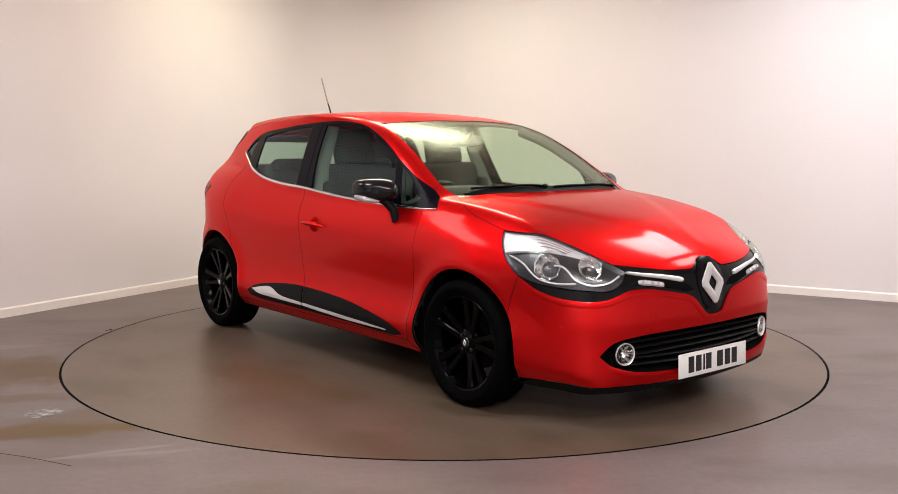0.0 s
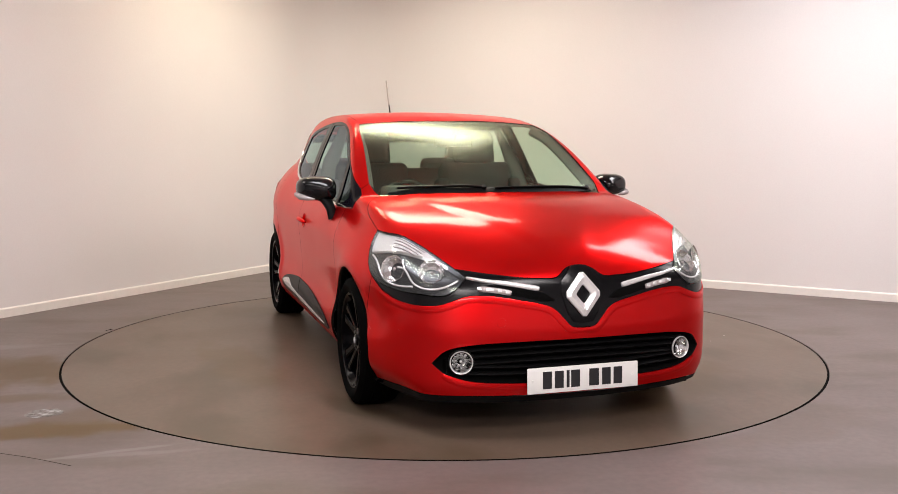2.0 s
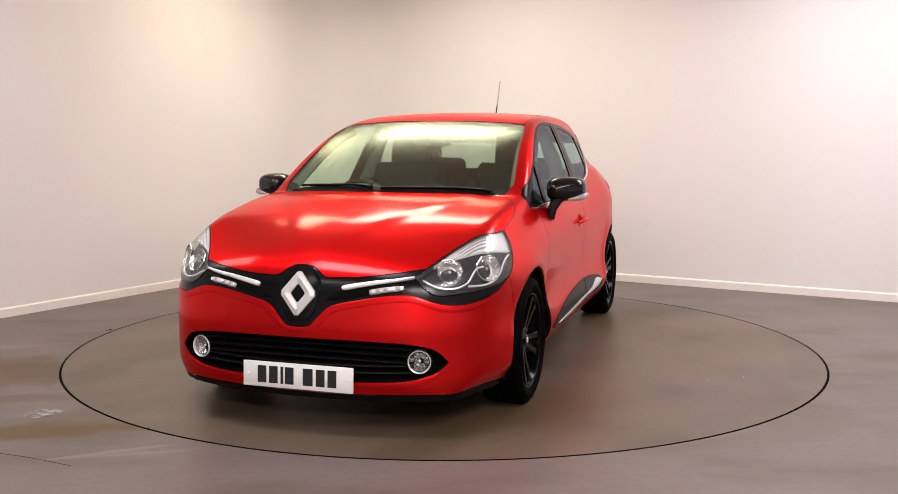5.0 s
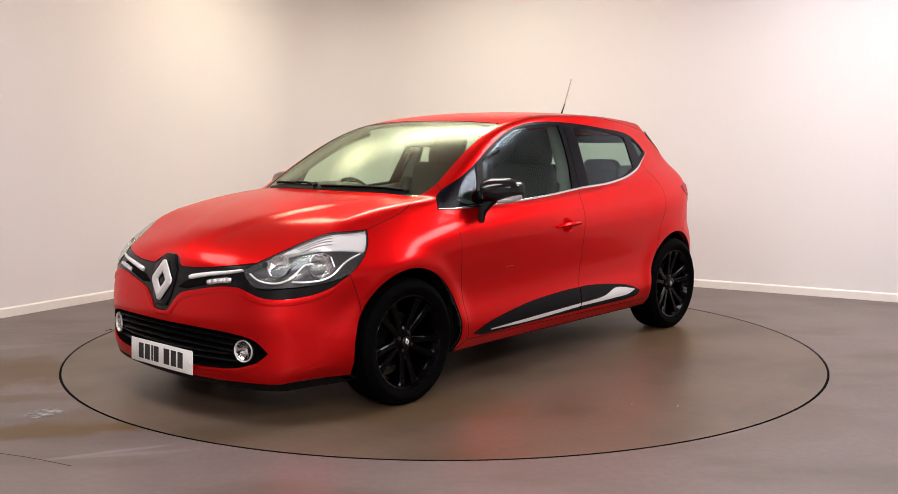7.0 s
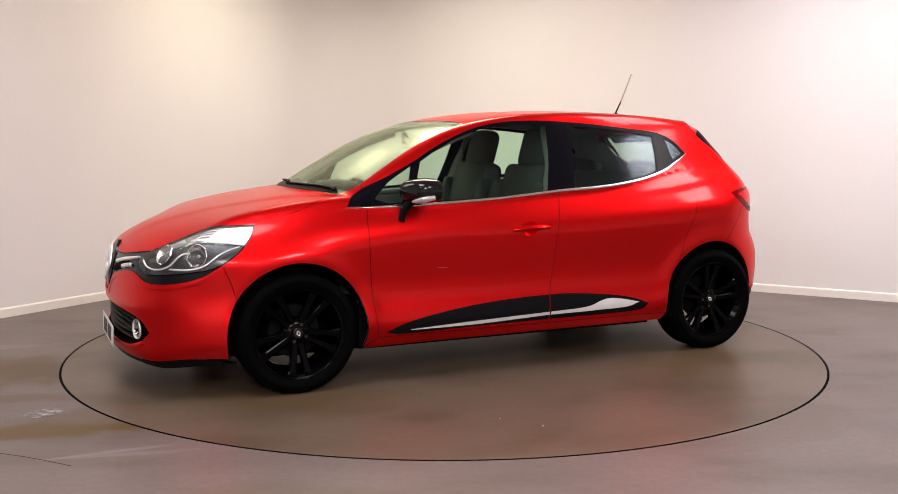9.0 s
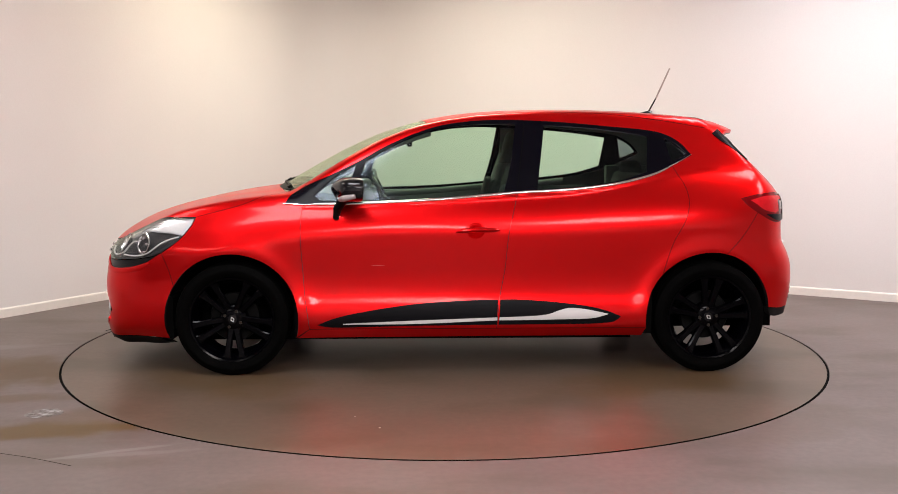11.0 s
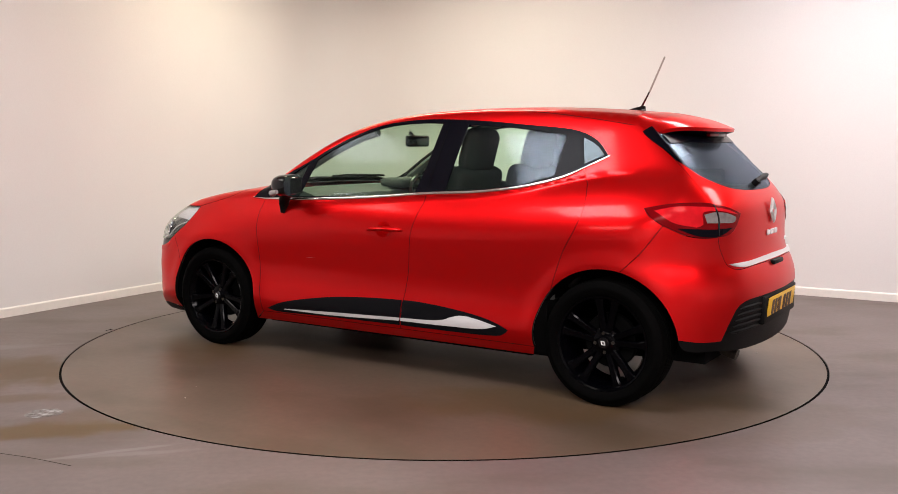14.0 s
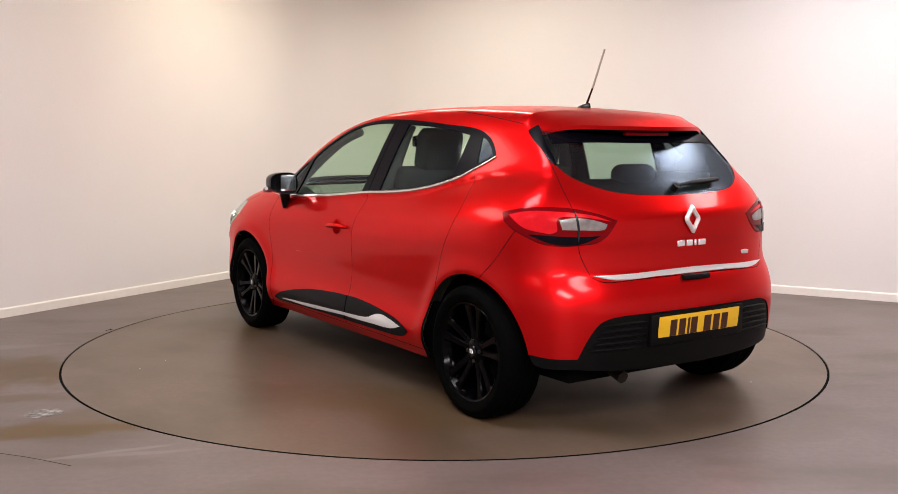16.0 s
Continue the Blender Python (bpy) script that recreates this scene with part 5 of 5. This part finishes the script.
    lathe(bm, [(0.0005, 0.0012), (0.019, 0.0012), (0.0205, -0.002)], Matrix.Translation(c) @ n.to_track_quat("Z", "Y").to_matrix().to_4x4(), n=28)
    part("tow_eye_cover", bm, RED, car)


nose_details()


def number_plate(name, m, face, ink, label):
    """A plate with its writing as plain bars; local x to the reader's right, y up, z towards him."""
    bm = bmesh.new()
    box(bm, -0.26, 0.26, -0.0555, 0.0555, 0, 0.004, 0.003, 2)
    bm.transform(m)
    plate = part(name, bm, face, car, label)
    x = -0.19
    for w in (0.050, 0.050, 0.016, 0.050, 0, 0.056, 0.050, 0.050):
        if not w:
            x += 0.030
            continue
        bm = bmesh.new()
        box(bm, x, x + w * 0.82, -0.037, 0.037, 0.0035, 0.0052)
        bm.transform(m)
        part("plate_bar", bm, ink, plate, smooth=0)
        x += w + 0.005
    for q in (-0.235, 0.235):
        bm = bmesh.new()
        lathe(bm, [(0.0005, 0.0065), (0.006, 0.006), (0.007, 0.0035)], m @ Matrix.Translation((q, 0, 0)), n=14)
        part("plate_screw", bm, face, plate)


number_plate("front_plate", pose(2.116, 0, 0.252, 88, 0, 90), WHITE, INK, "white number plate with dark bars")
number_plate("rear_plate", pose(-1.912, 0, 0.445, 96, 0, -90), YELLOW, INKRED, "yellow number plate with dark bars")


def side_details():
    # dark sill mouldings with a bright insert, one piece on each door
    front = ring(edge((0.836, 0.85, 0.276), (0.76, 0.85, 0.308), (0.649, 0.85, 0.336), (0.340, 0.843, 0.384), (0.031, 0.838, 0.405), (-0.136, 0.838, 0.409)), edge((-0.136, 0.838, 0.409), (-0.128, 0.85, 0.274)), edge((-0.128, 0.85, 0.274), (0.34, 0.846, 0.270), (0.775, 0.845, 0.264), (0.836, 0.85, 0.276)))
    back = ring(edge((-0.146, 0.838, 0.409), (-0.216, 0.838, 0.410), (-0.431, 0.842, 0.396), (-0.645, 0.849, 0.368), (-0.74, 0.855, 0.343), (-0.800, 0.857, 0.318)), edge((-0.800, 0.857, 0.318), (-0.77, 0.855, 0.292), (-0.70, 0.853, 0.281), (-0.278, 0.848, 0.275), (-0.138, 0.85, 0.274)), edge((-0.138, 0.85, 0.274), (-0.146, 0.838, 0.409)))
    chrome_f = ring(edge((0.70, 0.848, 0.284), (0.339, 0.851, 0.299), (-0.130, 0.853, 0.315)), edge((-0.130, 0.853, 0.315), (-0.129, 0.852, 0.300)), edge((-0.129, 0.852, 0.300), (0.34, 0.848, 0.283), (0.70, 0.848, 0.281)))
    chrome_r = ring(edge((-0.142, 0.853, 0.315), (-0.36, 0.854, 0.324), (-0.42, 0.853, 0.334), (-0.461, 0.852, 0.349), (-0.523, 0.850, 0.363), (-0.60, 0.852, 0.357), (-0.735, 0.856, 0.331)), edge((-0.735, 0.856, 0.331), (-0.66, 0.855, 0.312), (-0.45, 0.854, 0.304), (-0.141, 0.852, 0.300)), edge((-0.141, 0.852, 0.300), (-0.142, 0.853, 0.315)))
    for outline, bright in ((front, chrome_f), (back, chrome_r)):
        mouldings = skin("sill_moulding", outline, (0, 1, 0), DARKGREY, car, offset=0.007, gap=0.001, flange=0.012, step=0.03, label="dark grey sill moulding with a bright insert")
        P, F = fill(bright, [], (0, 1, 0), 0.03)
        for ob, s in zip(mouldings, (1, -1)):
            p, f = (P, F) if s > 0 else mirrored(P, F)
            c = new("chrome_insert", skin_mesh("chrome_insert", p, f, BRIGHT, offset=0.011, gap=0, flange=0.008))
            c.parent = ob
    for s in (1, -1):
        # pull handles over a shallow dish
        bm = bmesh.new()
        L = edge((0.090, 0.84, 0.777), (0.03, 0.84, 0.783), (-0.06, 0.84, 0.786), (-0.140, 0.84, 0.786))
        N = unit(slope(L))
        k = np.linspace(0, 1, len(L))
        lift_out = 0.006 + 0.022 * np.sin(np.pi * np.clip(k, 0.0, 1)) ** 0.6
        pts = [Vector((p + n * h) * np.array((1, s, 1))) for p, n, h in zip(L, N, lift_out)]
        tube(bm, pts, [0.007 + 0.010 * math.sin(math.pi * min(1, max(0, q))) ** 0.5 for q in k], 10, 0.8)
        handle = part("door_handle", bm, RED, car, "red pull handle")
        c = snap([(-0.012, 0.84, 0.783)])[0]
        n = Vector(unit(slope(np.array([c])))[0] * np.array((1, s, 1)))
        m = Matrix.Translation(Vector(c * np.array((1, s, 1)))) @ n.to_track_quat("Z", "Y").to_matrix().to_4x4()
        bm = bmesh.new()
        lathe(bm, [(0.0005, -0.0115), (0.018, -0.0112), (0.032, -0.009), (0.043, -0.002), (0.049, 0.0008)], m @ Matrix.Diagonal((1.04, 0.88, 1, 1)) if abs((m.to_3x3() @ Vector((1, 0, 0))).x) > 0.7 else m @ Matrix.Diagonal((0.88, 1.04, 1, 1)), n=36)
        part("handle_dish", bm, RED, handle)
        # mirror housing, stalk, glass and side repeater
        bm = bmesh.new()
        cx, cy, cz = 0.665, 0.876, 1.004
        rows = []
        for u in np.linspace(0, 1, 13):
            x = cx - 0.065 + 0.135 * u
            f = math.sqrt(max(0.0, 1 - max(0, (u - 0.25) / 0.75) ** 2.4)) * (1 if u > 0 else 0.96)
            f = max(f, 0.04)
            rr = []
            for k in range(28):
                a = 2 * math.pi * k / 28
                ca, sa = math.cos(a), math.sin(a)
                e = 0.68
                yy = 0.102 * abs(ca) ** e * (1 if ca > 0 else -1)
                zz = 0.065 * abs(sa) ** e * (1 if sa > 0 else -1)
                zz *= 1.0 - 0.18 * (yy / 0.092) * (1 if zz < 0 else 0.2)
                rr.append(bm.verts.new((x - 0.02 * yy / 0.09, s * (cy + yy * (0.35 + 0.65 * f)), cz + zz * (0.2 + 0.8 * f))))
            rows.append(rr)
        for a, b in zip(rows, rows[1:]):
            for k in range(28):
                bm.faces.new((a[k], a[(k + 1) % 28], b[(k + 1) % 28], b[k]))
        bm.faces.new(rows[0][::-1])
        bm.faces.new(rows[-1])
        mirror = part("door_mirror", bm, BLACK, car, "gloss black door mirror with side repeater", smooth=50)
        bm = bmesh.new()
        tube(bm, [(0.735, s * 0.800, 0.850), (0.725, s * 0.815, 0.90), (0.695, s * 0.832, 0.945), (0.675, s * 0.845, 0.965)], [0.030, 0.030, 0.036, 0.046], 12, 0.7)
        part("stalk", bm, PLASTIC, mirror)
        bm = bmesh.new()
        box(bm, cx - 0.071, cx - 0.066, s * (cy - 0.075), s * (cy + 0.062), cz - 0.047, cz + 0.047, 0.002, 1)
        part("mirror_glass", bm, CHROME, mirror)
        bm = bmesh.new()
        tube(bm, [(0.712, s * 0.898, 0.951), (0.702, s * 0.935, 0.955), (0.680, s * 0.969, 0.963), (0.622, s * 0.984, 0.974)], [0.004, 0.010, 0.014, 0.010], 10, 1.2)
        part("side_repeater", bm, CLEARLENS, mirror, "clear side repeater")


side_details()


def tail_details():
    lens = ring(TAIL_UP1, TAIL_UP2, TAIL_IN, TAIL_LOW1, TAIL_LOW2)
    way = (-0.75, 0.66, 0.1)
    lamps = skin("tail_lamp", lens, way, REDLENS, car, offset=0.004, gap=0.002, flange=0.03, step=0.03, label="red tail lamp with a clear centre")
    clear = ring(edge((-1.713, 0.660, 0.923), (-1.742, 0.612, 0.931), (-1.775, 0.54, 0.925), (-1.800, 0.470, 0.905)), edge((-1.800, 0.470, 0.905), (-1.799, 0.480, 0.885), (-1.76, 0.58, 0.882), (-1.722, 0.650, 0.884)), edge((-1.722, 0.650, 0.884), (-1.713, 0.660, 0.923)))
    glow = ring(edge((-1.52, 0.782, 0.942), (-1.60, 0.74, 0.958), (-1.69, 0.665, 0.957), (-1.775, 0.52, 0.938), (-1.803, 0.45, 0.916)), edge((-1.803, 0.45, 0.916), (-1.742, 0.612, 0.939), (-1.706, 0.668, 0.928), (-1.712, 0.67, 0.878), (-1.69, 0.695, 0.866)), edge((-1.69, 0.695, 0.866), (-1.60, 0.755, 0.888), (-1.52, 0.782, 0.942)))
    dark = ring(edge((-1.62, 0.745, 0.862), (-1.69, 0.69, 0.858), (-1.75, 0.617, 0.854), (-1.795, 0.50, 0.856)), edge((-1.795, 0.50, 0.856), (-1.765, 0.588, 0.823), (-1.70, 0.68, 0.824), (-1.62, 0.745, 0.858)))
    split = edge((-1.735, 0.60, 0.965), (-1.757, 0.594, 0.90), (-1.762, 0.595, 0.822))
    for lamp, s in zip(lamps, (1, -1)):
        for name, outline, mat in (("reversing_light", clear, REVERSE), ("brake_reflector", glow, REDREFLEX), ("lamp_base", dark, PILLAR)):
            P, F = fill(outline, [], way, 0.02)
            p, f = (P, F) if s > 0 else mirrored(P, F)
            ob = new(name, skin_mesh(name, p, f, mat, offset=0.0065, gap=0.0, flange=0.004))
            ob.parent = lamp
        beading("lamp_split", split * np.array((1, s, 1)), 0.010, 0.003, BLACK, lamp, both=False, out=0.006)
    # bright bar along the tailgate's foot
    bar = ring(edge((-1.80, 0.540, 0.686), (-1.845, 0.371, 0.690), (-1.866, 0.15, 0.697), (-1.868, 0, 0.699)), edge((-1.868, 0, 0.699), (-1.878, 0, 0.675)), edge((-1.878, 0, 0.675), (-1.87, 0.2, 0.674), (-1.835, 0.44, 0.666), (-1.80, 0.540, 0.686)))
    skin("tailgate_bar", bar, (-1, 0, 0.2), SATIN, car, halves="whole", offset=0.010, gap=0, flange=0.016, step=0.03, label="satin silver strip across the tailgate")
    bm = bmesh.new()
    box(bm, -1.898, -1.86, -0.085, 0.085, 0.644, 0.668, 0.008, 2)
    part("tailgate_release", bm, PLASTIC, car)
    # spoiler
    bm = bmesh.new()
    rows = []
    for y in np.linspace(-0.545, 0.545, 41):
        a = abs(y) / 0.545
        xe = -1.605 + 0.20 * a ** 2.4
        x0 = -1.302 - 0.02 * a
        top = []
        us = np.linspace(0, 1, 7)
        roof = meet(np.array([(max(x0 + (xe - x0) * u, -1.39), y, 1.9) for u in us]), np.array((0, 0, -1.0)), 1.2)[0][:, 2]
        for u, held in zip(us, roof):
            x = x0 + (xe - x0) * u
            free = float(shell(x)) - 0.085 * y * y - 0.032 * u * u - 0.055 * a ** 8
            w = float(fade(u, 0.0, 0.5))
            top.append((x, y, float(held) * (1 - w) + free * w + 0.003))
        zt = top[-1][2]
        x_in = -1.475 + 0.055 * a ** 2
        low = [(xe + 0.004, y, zt - 0.018), (xe + 0.05, y, zt - 0.032), (x_in, y, zt - 0.045 + 0.02 * a), (x0 - 0.06, y, min(zt - 0.03, 1.30))]
        rows.append([bm.verts.new(p) for p in top + low])
    n = len(rows[0])
    for a, b in zip(rows, rows[1:]):
        for k in range(n - 1):
            bm.faces.new((a[k], a[k + 1], b[k + 1], b[k])).material_index = 1 if k >= 7 else 0
    bm.faces.new(rows[0])
    bm.faces.new(rows[-1][::-1])
    spoiler = part("roof_spoiler", bm, RED, car, "red roof spoiler over the rear window", smooth=45)
    spoiler.data.materials.append(PILLAR)
    bm = bmesh.new()
    box(bm, -1.566, -1.545, -0.14, 0.14, 1.284, 1.300, 0.004, 2)
    part("high_brake_light", bm, REDLENS, spoiler)
    # black border and side fins of the rear window
    for s in (1, -1):
        side = np.vstack([GATE_1[2:-1], GATE_2[:3]]) * np.array((1, s, 1))
        beading("window_border", snap(side - np.array((0.0, s * 0.020, 0.0))), np.linspace(0.058, 0.010, len(side)), 0.003, PILLAR, car, both=False, label="gloss black strip along an edge of the rear window", taper=0.9)
    # top strip: dark band standing in for the shaded recess under the spoiler lip
    head = snap(spline([(-1.45, 0.50, 1.245), (-1.50, 0.30, 1.27), (-1.53, 0.0, 1.277), (-1.50, -0.30, 1.27), (-1.45, -0.50, 1.245)], 0.03))
    beading("window_border", head, 0.065, 0.003, PILLAR, car, both=False, label="gloss black strip along an edge of the rear window", taper=0.9)
    # rear wiper
    bm = bmesh.new()
    pts = snap([(-1.765, 0.03, 1.045), (-1.755, -0.05, 1.056), (-1.745, -0.17, 1.063), (-1.725, -0.28, 1.068)])
    tube(bm, [Vector(p + n * 0.022) for p, n in zip(pts, unit(slope(pts)))], [0.013, 0.013, 0.022, 0.017], 10, 0.7)
    tube(bm, [Vector(pts[0]), Vector(pts[0] + unit(slope(pts))[0] * 0.03)], 0.018, 12)
    part("rear_wiper", bm, PLASTIC, car, "black rear wiper arm")
    # lozenge badge and lettering shapes
    bm = bmesh.new()
    diamond(bm, 0.048, 0.064, 0.016, 0.009, pose(-1.853, 0, 0.912, 84, 0, -90))
    part("rear_badge", bm, SATIN, car, "satin silver lozenge badge", smooth=0)
    x = 0.092
    for k, w in enumerate((0.046, 0.038, 0.013, 0.046)):
        bm = bmesh.new()
        box(bm, -1.859, -1.850, x - w, x, 0.792, 0.819, 0.003, 1)
        part("letter_bar", bm, BRIGHT, car)
        x -= w + 0.013
    bm = bmesh.new()
    p = snap([(-1.83, -0.40, 0.735)])[0]
    box(bm, p[0] - 0.004, p[0] + 0.006, p[1] - 0.03, p[1] + 0.028, 0.728, 0.748, 0.004, 2)
    part("model_badge", bm, SATIN, car)
    # ribs in the valance corners
    for s in (1, -1):
        for k in range(5):
            z = 0.375 + 0.027 * k
            pts = edge((-1.90, s * 0.31, z), (-1.872, s * 0.43, z - 0.002), (-1.84, s * (0.585 - 0.016 * k), z - 0.006))
            beading("rib", pts, 0.015, 0.008, PLASTIC, car, both=False, out=-0.005)
    # recess frame of the plate
    bm = bmesh.new()
    box(bm, -1.912, -1.87, -0.30, 0.30, 0.370, 0.512, 0.012, 2)
    part("plate_recess", bm, PLASTIC, car)
    # exhaust and rear axle below
    bm = bmesh.new()
    tube(bm, [(-1.30, 0.33, 0.27), (-1.62, 0.34, 0.255), (-1.72, 0.35, 0.245), (-1.80, 0.355, 0.222)], [0.055, 0.055, 0.028, 0.028], 14)
    part("exhaust", bm, STEEL, car, "dull steel exhaust pipe")
    bm = bmesh.new()
    tube(bm, [(-AXLE, -0.62, 0.30), (-AXLE, 0.62, 0.30)], 0.045, 12)
    part("rear_axle", bm, INNER, car)
    bm = bmesh.new()
    tube(bm, [(AXLE, -0.62, 0.29), (AXLE, 0.62, 0.29)], 0.04, 12)
    part("front_axle", bm, INNER, car)


tail_details()


def roof_details():
    # aerial
    bm = bmesh.new()
    z = float(shell(-1.11))
    rows = []
    for u in np.linspace(0, 1, 8):
        x = -1.06 - 0.10 * u
        w, h = 0.028 * math.sin(math.pi * (0.15 + 0.8 * u)) ** 0.7, 0.034 * (u ** 0.8) * (1 if u < 0.9 else 0.85)
        rows.append([bm.verts.new((x, w * math.cos(a), float(shell(x)) - 0.004 + h * math.sin(a))) for a in np.linspace(0, math.pi, 11)])
    for a, b in zip(rows, rows[1:]):
        for k in range(10):
            bm.faces.new((a[k], a[k + 1], b[k + 1], b[k]))
    bm.faces.new(rows[0])
    bm.faces.new(rows[-1][::-1])
    aerial = part("aerial", bm, BLACK, car, "black roof aerial with a thin mast")
    bm = bmesh.new()
    tube(bm, [(-1.140, 0, z + 0.020), (-1.180, 0, z + 0.095)], [0.006, 0.0045], 8)
    part("mast_foot", bm, BLACK, aerial)
    bm = bmesh.new()
    tube(bm, [(-1.180, 0, z + 0.095), (-1.262, 0, 1.708)], [0.0056, 0.0048], 8)
    part("mast", bm, MAST, aerial)
    # cowl and wipers at the screen's foot
    L = np.vstack([HOOD_REAR[:-1] * (1, 1, 1), (HOOD_REAR * (1, -1, 1))[::-1]])
    L = L[3:-3]
    beading("cowl", snap(L + (-0.028, 0, 0.01)), 0.055, 0.004, PLASTIC, car, both=False, label="black plastic cowl")
    for pts in (((1.075, -0.08, 1.0), (1.055, -0.16, 1.01), (1.035, -0.32, 1.01), (0.985, -0.52, 1.0)), ((1.00, 0.54, 0.99), (1.025, 0.42, 1.0), (1.065, 0.20, 1.0), (1.085, -0.02, 1.0)), ):
        p = snap(spline(pts, 0.03))
        bm = bmesh.new()
        tube(bm, [Vector(q + n * 0.011) for q, n in zip(p, unit(slope(p)))], 0.0055, 8, 0.8)
        wiper = part("wiper", bm, PLASTIC, car, "black windscreen wiper")
        bm = bmesh.new()
        tube(bm, [Vector(q + n * 0.006) for q, n in zip(p, unit(slope(p)))], 0.005, 6)
        part("blade", bm, RUBBER, wiper)
        bm = bmesh.new()
        q, n = p[0], unit(slope(p))[0]
        tube(bm, [Vector(q), Vector(q + n * 0.018)], 0.014, 12)
        part("pivot_cap", bm, PLASTIC, wiper)


roof_details()


def marks():
    """Pale scuffs on the bumper and a door."""
    for a, b in (((0.550, 0.83, 0.594), (0.475, 0.83, 0.594)), ((1.866, -0.763, 0.463), (1.872, -0.760, 0.449)), ((1.651, -0.835, 0.437), (1.662, -0.834, 0.428))):
        beading("scuff_mark", edge(a, b, step=0.006), 0.0016, 0.0004, SCUFF, car, both=False)


marks()

# ---------------------------------------------------------------- movement

TURNS = [(0.0, -50.79), (0.5, -54.6), (1.0, -60.28), (1.5, -66.04), (2.0, -72.17), (2.5, -77.9), (3.0, -84.1), (3.5, -89.88), (4.0, -96.07), (4.5, -101.79),
         (5.0, -107.96), (7.5, -137.57), (8.0, -143.54), (8.5, -149.25), (9.0, -155.28), (11.5, -183.81), (12.0, -189.76), (12.5, -195.46), (13.0, -201.45),
         (13.5, -207.11), (14.0, -213.09), (14.5, -218.76), (15.0, -224.74), (15.5, -230.39), (16.0, -236.35)]


def motions():
    walk(turntable, [(t, pose(0, 0, 0, 0, 0, a)) for t, a in TURNS])
    walk(car, [(t, pose(0, 0, 0, 0, 0, a) @ pose(-0.123, -0.018, 0)) for t, a in TURNS])


motions()
